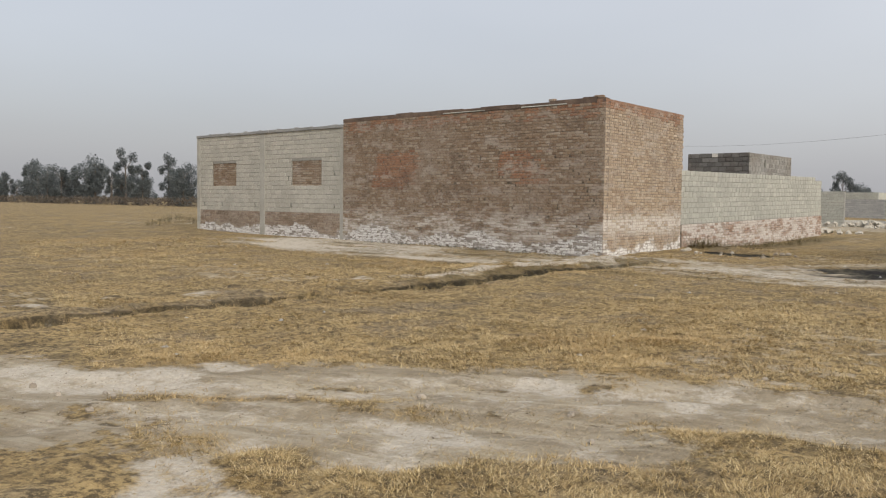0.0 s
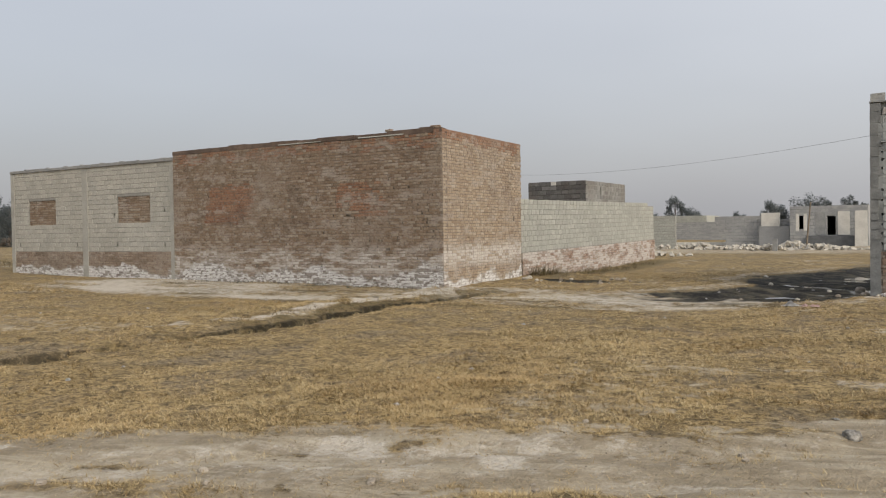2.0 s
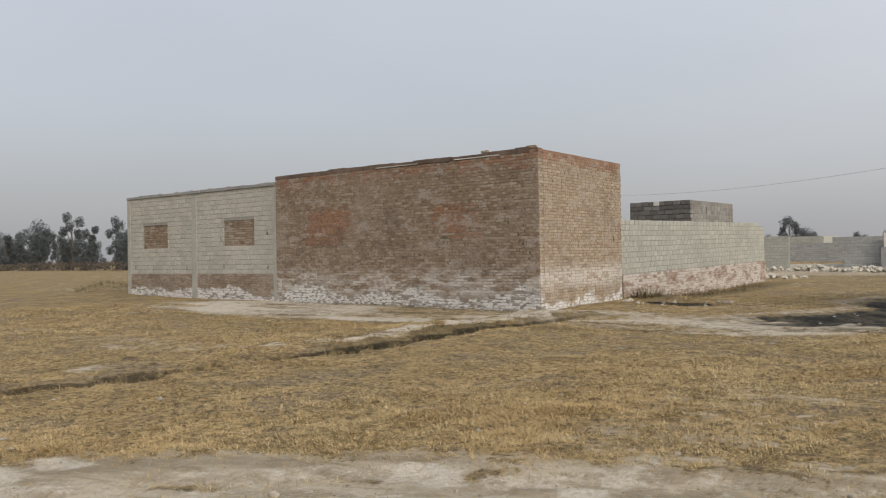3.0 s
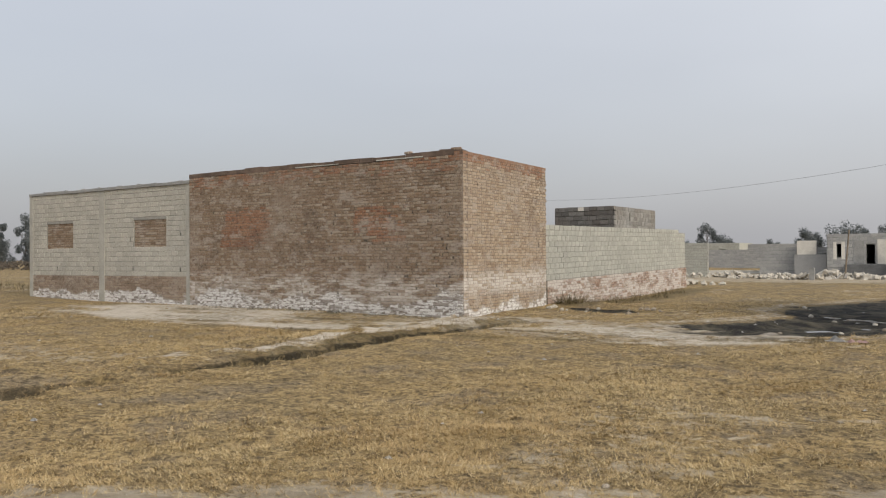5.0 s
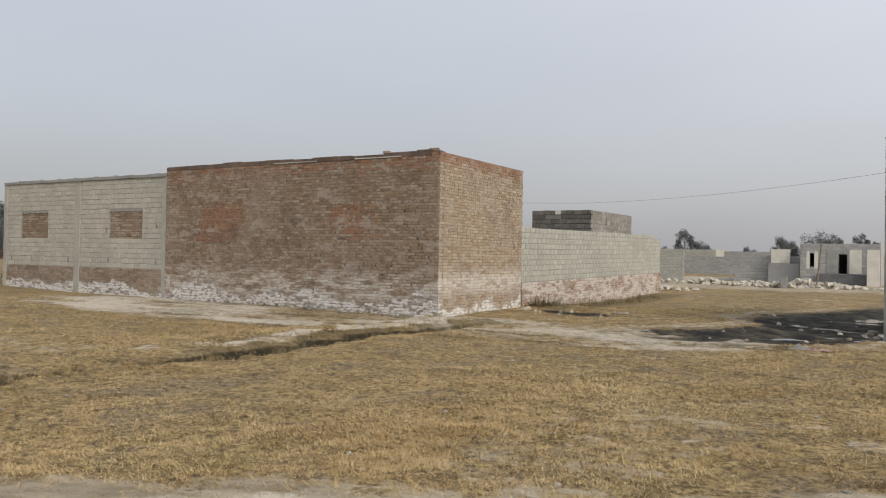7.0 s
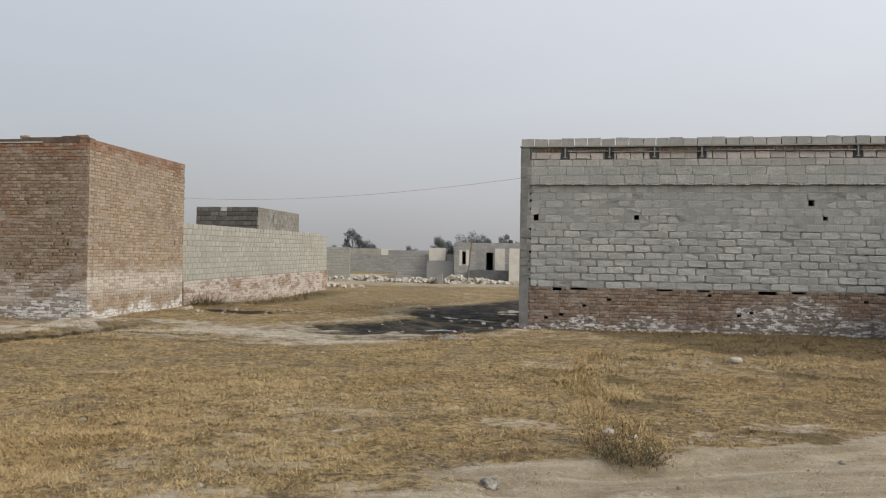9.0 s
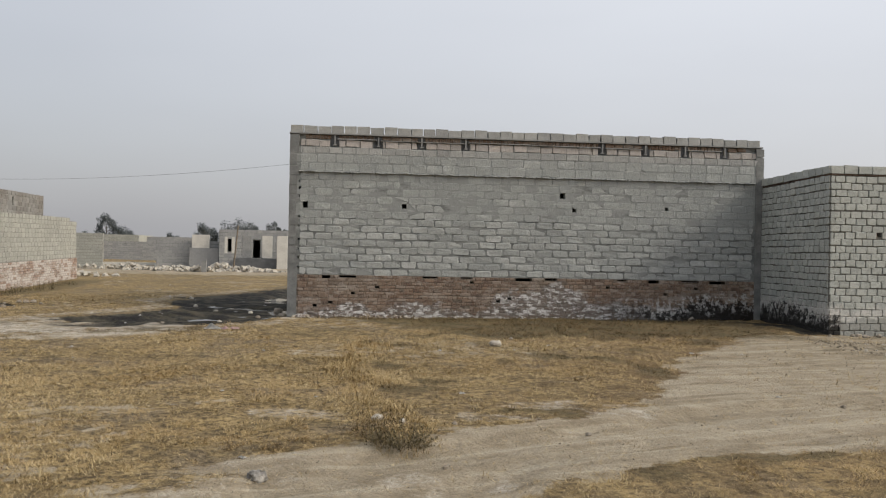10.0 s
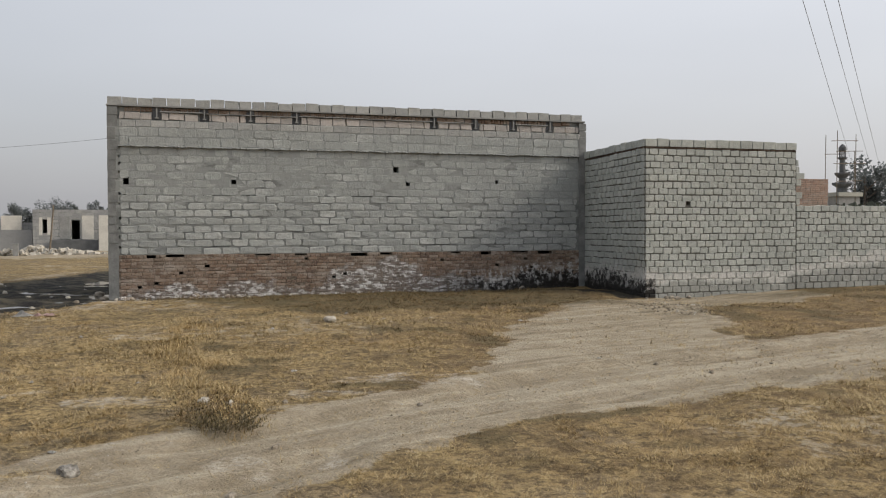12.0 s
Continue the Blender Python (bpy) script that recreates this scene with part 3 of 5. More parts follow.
def land(x, y):
    """Height of the ground, and its masks: beaten earth, salt crust, sludge, dull green, brown turf."""
    x, y = np.asarray(x, float), np.asarray(y, float)
    n1, n2, n3 = value_noise(x, y, 2.3, 1), value_noise(x, y, 0.7, 2), value_noise(x, y, 6.0, 3)
    z = 0.05 * (n3 - 0.5) + 0.035 * (n1 - 0.5) + 0.03 * (n2 - 0.5)
    near = ease(np.hypot(x, y), 60, 150)
    z = z * (1 - near)
    z = z + 0.25 * ease(y, 28, 48) * ease(x, -40, -25) + 0.14 * ease(-x, 17, 28) * ease(y, 8, 17) * ease(-x, 90, 60)
    n4 = value_noise(x, y, 0.3, 6)
    trk = away(x, y, TRACK) + 0.5 * (n1 - 0.5) + 0.35 * (n2 - 0.5) + 0.25 * (n4 - 0.5) + 0.17 * ease(x, -2.2, -0.8) * ease(x, 4.0, 2.5)
    brn = away(x, y, BRANCH) + 0.8 * (n1 - 0.5) + 0.5 * (n2 - 0.5) + 0.25 * (n4 - 0.5)
    z = z + (0.030 * (n4 - 0.5) + 0.026 * (value_noise(x, y, 0.14, 8) - 0.5)) * (1 - near) * (0.12 + 0.88 * ease(np.minimum(trk, brn), 0.7, 1.3))
    along = value_noise(x * 0.2, y, 1.6, 5)
    z = z - 0.03 * ease(trk, 1.1, 0.3) + 0.018 * np.cos(trk * 7.0) * ease(trk, 1.1, 0.7)
    west = x - np.interp(y, [p[1] for p in DITCH], [p[0] for p in DITCH])
    west = west + 0.26 * (along - 0.5) + 0.20 * (n2 - 0.5) + 0.16 * (n4 - 0.5) + 0.07 * (value_noise(x, y, 0.12, 7) - 0.5)
    on = ease(y, -24, -18) * ease(y, 19.6, 17.4)
    deep = np.interp(y, [0, 6.5, 8.0, 8.35, 8.8, 9.3, 12.5, 15, 17.5], [0.75, 0.75, 0.75, 0.0, 0.0, 1.0, 1.0, 0.8, 0.5]) * (0.8 + 0.4 * value_noise(x * 0.3, y, 0.9, 9))
    cut = on * deep
    z = z - cut * (0.14 + 0.06 * along) * ease(west, -0.30, -0.25) * ease(west, 0.10, -0.06)
    z = z + on * (0.045 + 0.05 * along + 0.06 * (n4 - 0.5)) * (0.6 + 0.4 * ease(y, 9, 10)) * ease(west, -0.25, -0.55) * ease(west, -2.6, -1.0)
    pond = away(x, y, POND) + 0.9 * (n1 - 0.5) + 0.7 * (n2 - 0.5) + 0.4 * (n4 - 0.5)
    pond = pond - 0.8 * ease(y, 19, 25)
    z = z - 0.09 * ease(pond, 2.0, 0.4) + 0.05 * (value_noise(x * 0.6, y, 0.45, 43) - 0.5) * ease(pond, 2.0, 1.0)
    hole = np.hypot((x + 8.9) / 1.2, (y - 22.7) / 0.6) + 0.6 * (n2 - 0.5)
    z = z - 0.05 * ease(hole, 1.0, 0.7) + 0.12 * np.exp(-((x + 9.2) / 1.6) ** 2 - ((y - 23.9) / 0.5) ** 2)
    base_a = np.hypot(np.maximum(np.maximum(-20.4 - x, x + 10.6), 0), np.maximum(18.5 - y, 0))
    z = z + 0.05 * ease(base_a, 2.2, 0.2) * (y < 24)
    z = z - 0.10 * ease(np.abs(y - 21.4), 2.0, 0.3) * ease(x, -2, -0.5) * ease(x, 11, 10) - 0.13 * ease(np.hypot(x - 10.6, y - 17.8), 3.5, 0.5)
    z = z + 0.4 * np.exp(-((x + 31.6) / 1.3) ** 2 - ((y - 19.2) / 0.9) ** 2)
    worn = 1 - ease(-x, -1.0, 2.0) * (0.12 + 0.38 * ease(n2, 0.55, 0.85))
    earth = np.maximum(ease(trk, 1.3 + 0.6 * ease(-x, 0.5, 2.5), 0.75) * worn, ease(brn, 1.5, 0.9))
    yard = ease(away(x, y, [(-21, 17.0), (-15, 16.5), (-11.2, 16.8), (-8, 17.6), (-4.5, 17.4)]), 2.9, 1.4)
    yard = yard * (0.55 + 0.45 * ease(value_noise(x * 0.45, y, 0.8, 45), 0.35, 0.6))
    earth = np.maximum(earth, 0.85 * yard)
    earth = np.maximum(earth, 0.42 * ease(n1, 0.55, 0.85))
    earth = np.maximum(earth, on * 0.3 * ease(np.abs(west + 0.6), 0.75, 0.45))
    earth = np.maximum(earth, 0.9 * ease(y, 40, 46) * ease(x, -30, -24) * ease(y, 70, 60))
    ru, rv = x * 0.82 + y * 0.57, y * 0.82 - x * 0.57
    wheel = value_noise(ru * 0.10, rv, 0.16, 42) - 0.5
    earth = earth + 0.5 * wheel * ease(trk, 1.3, 0.9)
    rim = ease(np.abs(trk - 0.85), 0.55, 0.1)
    salt = 0.34 * rim * ease(x, 2.5, -0.5) + 0.30 * ease(trk, 0.8, 0.4) * ease(x, 0.5, -1.5) + (0.14 + 0.36 * wheel) * ease(trk, 1.0, 0.6)
    for px, py, rr in ((-3.2, 2.7, 0.62), (-6.4, 3.0, 0.8), (-5.7, 3.7, 0.5), (-3.0, 4.0, 0.55), (-3.1, 5.7, 0.5), (-2.2, 6.3, 0.55), (-0.45, 9.3, 0.42), (1.35, 9.05, 0.4), (2.1, 9.4, 0.35), (0.9, 7.0, 0.35), (-1.1, 9.9, 0.3)):
        salt = np.maximum(salt, (0.85 if px < -2.5 else 0.58) * ease(np.hypot((x - px) * 0.7, y - py) + 0.7 * (n2 - 0.5) + 0.8 * (n4 - 0.5), rr, rr * 0.2))
    salt = np.maximum(salt, 0.70 * yard + 0.25 * yard * ease(value_noise(x, y, 1.3, 41), 0.45, 0.75))
    salt = np.maximum(salt, on * 0.95 * ease(np.abs(west + 0.92 + 0.3 * (n2 - 0.5)), 0.50, 0.18) * np.maximum(ease(y, 9.6, 11.0) * (0.75 + 0.25 * ease(n2, 0.3, 0.6)), 0.8 * ease(0.4 * n1 + 0.6 * n4, 0.38, 0.6)))
    salt = np.maximum(salt, 0.6 * ease(pond, 3.0, 2.4) * ease(pond, 1.6, 2.1))
    salt = np.maximum(salt, 0.6 * ease(y + x * 0.12, 72, 80) * ease(-x, 60, 80) * ease(y, 100, 92))
    mud = ease(pond, 2.1, 1.2)
    mud = np.maximum(mud, 0.95 * ease(hole, 1.0, 0.75))
    mud = np.maximum(mud, 0.42 * ease(pond, 3.4, 1.8) * ease(x, -0.5, -3.0))
    # narrow strip on the ditch's cut face, stronger where the cut is deep
    ditch_dark = np.minimum(1, 1.35 * cut) * (0.75 + 0.25 * ease(y, 9, 10)) * ease(np.abs(west + 0.21), 0.16, 0.08)
    mud = np.maximum(mud, ease(away(x, y, [(5.5, 21.75), (8.3, 21.5), (9.4, 20.8), (9.6, 18.6)]) + 0.4 * (n2 - 0.5), 0.55, 0.2))
    green = np.maximum(0.85 * on * ease(np.abs(west + 0.32 + 0.2 * (n2 - 0.5)), 0.34, 0.16) * (0.12 + 0.88 * ease(y, 8.5, 11.5)) * (0.7 + 0.3 * ease(0.5 * n2 + 0.5 * n4, 0.35, 0.58)), ease(y - np.interp(x, [-1.4, 0.2, 1.2, 2.6, 9], [21.2, 19.6, 17.6, 15.6, 15.4]) + 1.6 * (n1 - 0.5) + 1.2 * (n2 - 0.5), -0.4, 0.9) * (0.62 + 0.38 * ease(n4 * 0.5 + n2 * 0.5, 0.3, 0.6)) * ease(x, -1.6, 0.5) * ease(x, 9.3, 8) * (y < 22))
    green = np.maximum(green, 0.75 * ease(np.abs(x + 10.0 + 0.02 * (y - 22)), 0.9, 0.3) * ease(y, 22.5, 24) * ease(y, 38, 35))
    green = np.maximum(green, 0.8 * ease(value_noise(x * 0.35, y, 0.55, 46), 0.58, 0.74) * ease(away(x, y, [(-19, 16.6), (-11.2, 16.4), (-4.5, 17.4)]), 2.8, 1.5) * ease(y, 24, 21))
    green = np.maximum(green, 0.75 * ease(value_noise(x, y, 0.55, 47) * 0.7 + n4 * 0.3, 0.60, 0.76) * ease(x, -1.5, 1.0) * ease(y, 24, 21) * ease(earth, 0.6, 0.3))
    green = np.maximum(green, 0.8 * ease(np.abs(y - 17.6 - 0.8 * (n2 - 0.5)), 0.75, 0.3) * ease(x, 11.5, 13))
    clods = np.hypot((x - 8.9) / 1.25, (y - 14.9) / 1.7) + 0.7 * (n2 - 0.5) + 0.7 * (n4 - 0.5)
    green = np.maximum(green, 0.7 * ease(clods, 1.0, 0.45) * ease(value_noise(x, y, 0.2, 48), 0.4, 0.6))
    dist = away(x, y, TRACK)
    rut = 0.55 * value_noise(dist + 0.12 * (n1 - 0.5), ru * 0.06, 0.09, 51) + 0.45 * value_noise(dist + 0.3 * (n1 - 0.5), ru * 0.05, 0.24, 52)
    line = np.abs(dist + 0.25 * (n3 - 0.5) - 0.32)
    rut = np.clip(rut + 0.5 * ease(line, 0.09, 0.03) * ease(x, 0.5, 3) * ease(x, 13, 11), 0, 1)
    rust = 0.95 * ease(x - 0.25 * (y - 6), -1.0, 3.5) * ease(y, 24, 20) * (0.55 + 0.45 * ease(y, 6, 12))
    return z, earth, salt, mud, green, rust, ditch_dark, rut


def build_ground():
    def lines(lo, hi, a, b, fine):
        mid = np.arange(a, b + 1e-6, fine)
        out, step, at = [], fine, b
        while at < hi:
            step *= 1.16
            at += step
            out.append(min(at, hi))
        back, step, at = [], fine, a
        while at > lo:
            step *= 1.16
            at -= step
            back.append(max(at, lo))
        return np.array([*reversed(back), *mid, *out])

    xs, ys = lines(-3000, 3000, -12, 11, 0.062), lines(-1500, 3000, 2.0, 24, 0.062)
    xs = np.unique(np.concatenate([xs, np.arange(-9.8, -8.5, 0.03)]))
    gx, gy = np.meshgrid(xs, ys)
    x, y = gx.ravel(), gy.ravel()
    z, *masks = land(x, y)
    nx, ny = len(xs), len(ys)
    me = bpy.data.meshes.new("ground")
    me.vertices.add(nx * ny)
    me.vertices.foreach_set("co", np.stack([x, y, z], 1).astype(np.float32).ravel())
    i = (np.arange(ny - 1)[:, None] * nx + np.arange(nx - 1)[None]).ravel()
    quads = np.stack([i, i + 1, i + nx + 1, i + nx], 1)
    me.loops.add(quads.size)
    me.loops.foreach_set("vertex_index", quads.astype(np.int32).ravel())
    me.polygons.add(len(quads))
    me.polygons.foreach_set("loop_start", (np.arange(len(quads)) * 4).astype(np.int32))
    for key, values in zip(("earth", "salt", "mud", "green", "rust", "ditch_dark", "rut"), masks):
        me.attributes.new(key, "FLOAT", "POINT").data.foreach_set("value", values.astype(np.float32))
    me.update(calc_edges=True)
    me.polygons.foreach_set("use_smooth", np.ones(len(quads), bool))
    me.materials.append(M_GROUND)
    return tagged(new("ground", me), "flat dry field of straw-coloured turf, beaten earth and salt crust", "ground", kind="structure")


ground = build_ground()


def ground_z(x, y):
    return float(land(np.array([x]), np.array([y]))[0][0])


def blades_mesh(name, material, base, azim, tilt, length, width):
    """One triangle a blade, from arrays."""
    n = len(azim)
    d = np.stack([np.cos(azim) * np.sin(tilt), np.sin(azim) * np.sin(tilt), np.cos(tilt)], 1)
    side = np.stack([-np.sin(azim), np.cos(azim), np.zeros(n)], 1) * width[:, None] / 2
    co = np.stack([base - side, base + side, base + d * length[:, None]], 1).reshape(-1, 3)
    me = bpy.data.meshes.new(name)
    me.vertices.add(3 * n)
    me.vertices.foreach_set("co", co.astype(np.float32).ravel())
    me.loops.add(3 * n)
    me.loops.foreach_set("vertex_index", np.arange(3 * n, dtype=np.int32))
    me.polygons.add(n)
    me.polygons.foreach_set("loop_start", (np.arange(n) * 3).astype(np.int32))
    me.update(calc_edges=True)
    me.materials.append(material)
    return me


TALL = [(0.55, 8.5), (0.3, 10.2), (0.15, 12.5), (0.4, 15.5)]


def scatter_grass():
    """Matted tufts: blades splayed round each tuft's heart, thick on the tussocks and thin in the hollows between them."""
    rng = np.random.RandomState(11)
    xs, ys, size = [], [], []
    for r0, r1, per in ((2.9, 5, 2300), (5, 8, 1450), (8, 12, 640), (12, 19, 230), (19, 28, 80)):
        n = int(per * math.pi * (r1 * r1 - r0 * r0) * 130 / 360)
        r, a = np.sqrt(rng.uniform(r0 * r0, r1 * r1, n)), np.radians(rng.uniform(20, 160, n))
        xs.append(0.2 + r * np.cos(a)), ys.append(1.0 + r * np.sin(a)), size.append(0.80 + 0.055 * r)
    x, y, size = map(np.concatenate, (xs, ys, size))
    keep = ~((y > 18.4) & (x < -10.5)) & ~((y > 21.65) & (x > -1.5)) & ~((y > 18.3) & (x > 9.8))
    x, y, size = x[keep], y[keep], size[keep]
    z, earth, salt, mud, green, rust, ditch_dark, rut = land(x, y)
    tuft = value_noise(x, y, 0.09, 23) * 0.6 + value_noise(x, y, 0.30, 25) * 0.4
    patch = value_noise(x, y, 0.9, 21) * 0.45 + value_noise(x, y, 3.5, 22) * 0.55
    thick = ease(tuft + 0.6 * (patch - 0.5), 0.32, 0.60)
    chance = (0.20 + 0.80 * thick) * (1 - 0.96 * ease(earth, 0.25, 0.85)) * (1 - 0.85 * ease(salt, 0.35, 0.65)) * (1 - ease(mud, 0.2, 0.5)) + 0.02 * (mud < 0.3)
    keep = rng.rand(len(x)) < chance
    x, y, z, size, patch, thick, green, rust = (v[keep] for v in (x, y, z, size, patch, thick, green, rust))
    k = 8
    n = len(x) * k
    turn = rng.uniform(0, 2 * math.pi, n)
    lie = np.repeat(2 * math.pi * value_noise(x, y, 1.1, 24) * 2, k)
    out = 0.022 * np.sqrt(rng.rand(n)) * np.repeat(size, k)
    bx, by = np.repeat(x, k) + out * np.cos(turn), np.repeat(y, k) + out * np.sin(turn)
    tall = ease(away(x, y, TALL) + 0.5 * (value_noise(x, y, 0.6, 31) - 0.5), 0.45, 0.0)
    s = np.repeat(size * (0.6 + 0.35 * patch + 0.35 * thick) * (1 + 0.35 * tall), k)
    base = np.stack([bx, by, np.repeat(z, k) - 0.004], 1)
    azim = np.where(rng.rand(n) < 0.35, lie, turn) + rng.normal(0, 0.6, n)
    tilt = np.radians(np.clip(rng.normal(72, 16, n) - np.repeat(20 * tall, k), 8, 88))
    long, wide = s * rng.uniform(0.018, 0.058, n), s * rng.uniform(0.0022, 0.0048, n)
    dull = np.repeat(ease(np.maximum(green, 0.36 * rust), 0.25, 0.6), k) > rng.rand(n)
    for name, material, some, label in (("dry_grass", M_STRAW, ~dull, "short matted straw-coloured dry grass on the field"), ("dull_grass", M_DULL, dull, "dull brown-green grass by the ditch and walls")):
        me = blades_mesh(name, material, base[some], azim[some], tilt[some], long[some], wide[some])
        tagged(new(name, me), label, "grass", kind="stuff")


scatter_grass()


def scatter_chaff():
    """Straw bits and grit lying on the bare earth."""
    rng = np.random.RandomState(17)
    n = 52000
    x, y = rng.uniform(-8, 11, n), rng.uniform(2.2, 18, n)
    z, earth, salt, mud, green, rust, ditch_dark, rut = land(x, y)
    keep = (np.maximum(earth, salt) > 0.45) & (mud < 0.3) & (y < 18.2)
    x, y, z = x[keep], y[keep], z[keep]
    k = len(x) // 2
    base = np.stack([x[:k], y[:k], z[:k] + 0.003], 1)
    far = 0.7 + 0.06 * np.hypot(x, y)
    me = blades_mesh("straw_bits", M_STRAW, base, rng.uniform(0, 2 * math.pi, k), np.radians(rng.uniform(78, 89, k)), far[:k] * rng.uniform(0.02, 0.07, k), far[:k] * rng.uniform(0.002, 0.005, k))
    tagged(new("straw_bits", me), "loose bits of dry straw on the track", "straw", kind="stuff")
    gx, gy, gz = x[k:], y[k:], z[k:]
    r = far[k:] * rng.uniform(0.0015, 0.0065, len(gx)) * (1 + 0.8 * (rng.rand(len(gx)) < 0.06))
    r = r * (1 + 1.8 * ease(np.hypot((gx - 8.9) / 1.25, (gy - 14.9) / 1.7), 1.1, 0.6))
    shape = np.array([(1, 0, 0), (0, 1, 0), (-1, 0, 0), (0, -1, 0), (0, 0, 0.9), (0, 0, -0.6)], float)
    co = np.stack([gx, gy, gz], 1)[:, None] + shape[None] * r[:, None, None] * rng.uniform(0.6, 1.4, (len(gx), 6, 1))
    tri = np.array([(0, 1, 4), (1, 2, 4), (2, 3, 4), (3, 0, 4), (1, 0, 5), (2, 1, 5), (3, 2, 5), (0, 3, 5)])
    faces = (np.arange(len(gx))[:, None, None] * 6 + tri[None]).reshape(-1, 3)
    tagged(new("grit", mesh_of("grit", co.reshape(-1, 3).tolist(), faces.tolist(), M_GRIT)), "fine grit and clods on the beaten track", "gravel", kind="stuff")


scatter_chaff()


# ---------------------------------------------------------------- brick building
brick_house = thing("brick_building", "flat-roofed weathered brown brick building with bricked-up windows", "building", (-15, 18.6, 0))


def under(owner):
    """Undo the owner's place, so that parts can be given in world coordinates."""
    return owner.matrix_basis.inverted()


def wall_body(name, owner, m, rows, material, label=""):
    ob = part(name, boxes(*rows) if isinstance(rows, list) else rows, material, owner, label)
    ob.matrix_local = under(owner) @ m
    return ob


def pieces(name, owner, m, rows, material, jitter=0.005):
    """Blocks in a row, each a part of its own."""
    for r in rows:
        part(name, boxes(r, jitter=jitter), material, owner).matrix_local = under(owner) @ m


def row_of(width, l0, l1, y0, y1, z0, z1, gap=0.006, dz=0.01, dy=0.008, skip=0.0):
    rows, x = [], 0.0
    while x < width - 0.05:
        l = min(random.uniform(l0, l1), width - x)
        if random.random() >= skip:
            rows.append((x + gap / 2, x + l - gap / 2, y0 + random.uniform(-dy, dy), y1, z0, z1 + random.uniform(-dz, dz)))
        x += l
    return rows


A0, A1, A2 = (-20.33, 18.53), (-10.59, 18.53), (-10.82, 23.30)
mA, wA = frame_of(*A0, *A1)
mS, wS = frame_of(*A1, *A2)
gaps = []
for k in range(8, 40):                    # washed-out joints and lost headers, most of them towards the corner
    zz = -0.16 + k * 0.0752 + 0.01
    for _ in range(3 if k % 3 else 10):
        xx = wA - 0.3 - (random.random() ** 1.2) * (8.8 if k % 3 == 0 else 6.0)
        gaps.append((xx, xx + random.uniform(0.015, 0.03 if k % 3 else 0.05), zz, zz + random.uniform(0.03, 0.05)))
front = wall_body("front_wall", brick_house, mA, cut_out(wA, -0.25, 3.90, 0.22, gaps), M_MORTAR_A)
side = wall_body("side_wall", brick_house, mS, cut_out(wS, -0.25, 3.90, 0.22, [(wS - 0.55, wS - 0.50, 1.72, 1.86)]), M_MORTAR_S)
mB, wB = frame_of(-10.82, 23.30, -20.33, 23.30)
wall_body("back_wall", brick_house, mB, [(0, wB, 0, 0.22, -0.25, 3.9)], M_MORTAR)
wall_body("party_wall", brick_house, Matrix(), [(-20.33, -20.11, 18.76, 23.07, -0.25, 3.9)], M_MORTAR)
# added dark sheet, so the gaps in the front wall look black
wall_body("shade_backing", brick_house, Matrix(), [(-20.0, -11.2, 18.80, 18.84, 0.0, 3.8)], M_DARK)
wall_body("roof", brick_house, Matrix(), [(-20.3, -10.9, 18.75, 23.2, 3.80, 3.95)], M_TAR, "mud-covered flat roof")
pieces("coping", brick_house, mA, row_of(wA, 0.4, 1.1, -0.012, 0.24, 3.903, 4.02, gap=0.006, dz=0.026, dy=0.016), M_TAR, 0.012)
pieces("mortar_fillet", brick_house, mA, row_of(wA, 0.9, 2.2, -0.034, -0.014, 3.906, 3.936, gap=0.02, dz=0.004, dy=0.004, skip=0.72), M_PALE, 0.006)
scop = part("coping", boxes((0.0, wS, -0.012, 0.23, 3.90, 3.985)), M_RED, brick_house)
scop.matrix_local = under(brick_house) @ mS


def old_window(x, z):
    n = noise.noise(Vector((x * 0.9, z * 0.9, 3.0)))
    f = noise.noise(Vector((x * 4.0, z * 9.0, 1.0)))
    if 1.55 + 0.25 * n < x < 3.3 + 0.25 * n and 1.80 < z + 0.2 * f < 2.86:
        return M_RED
    if 6.4 < x < 8.1 and 1.85 < z < 2.75 and f + n > 0.02:
        return M_RED
    if z > 3.60 + 0.2 * n and f > -0.1:
        return M_RED
    return M_BRICK


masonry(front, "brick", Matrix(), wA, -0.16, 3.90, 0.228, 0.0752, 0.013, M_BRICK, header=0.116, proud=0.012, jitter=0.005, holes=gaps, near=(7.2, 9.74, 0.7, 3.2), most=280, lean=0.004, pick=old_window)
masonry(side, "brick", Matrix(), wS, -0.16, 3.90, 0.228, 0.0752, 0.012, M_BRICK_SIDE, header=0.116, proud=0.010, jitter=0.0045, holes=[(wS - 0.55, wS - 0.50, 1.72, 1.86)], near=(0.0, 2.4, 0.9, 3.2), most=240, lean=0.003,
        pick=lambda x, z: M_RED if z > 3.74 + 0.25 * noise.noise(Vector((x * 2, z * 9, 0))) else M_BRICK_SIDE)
pieces("tooth_brick", brick_house, mS, [(wS, wS + random.uniform(0.02, 0.07), 0.0, 0.2, z, z + 0.065) for z in np.arange(1.0, 3.6, 0.075) if random.random() < 0.5], M_BRICK_SIDE, 0.006)


def loose_brick(x, y, z, rz, l=0.22, w_=0.11, h=0.07, material=None, label="loose broken brick lying on the coping"):
    bm = boxes((-l / 2, l / 2, -w_ / 2, w_ / 2, 0, h), jitter=0.008)
    bmesh.ops.bevel(bm, geom=list(bm.edges), offset=0.008, segments=1, affect="EDGES")
    ob = part("loose_brick", bm, material or M_BRICK, None)
    ob.matrix_basis = pose(x, y, z, 0, 0, rz)
    return tagged(ob, label, "brick", "loose bricks")


for x, l in ((-10.82, 0.26), (-12.25, 0.16), (-12.2, 0.1)):
    loose_brick(x, 18.62, 4.018, random.uniform(-20, 20), l)

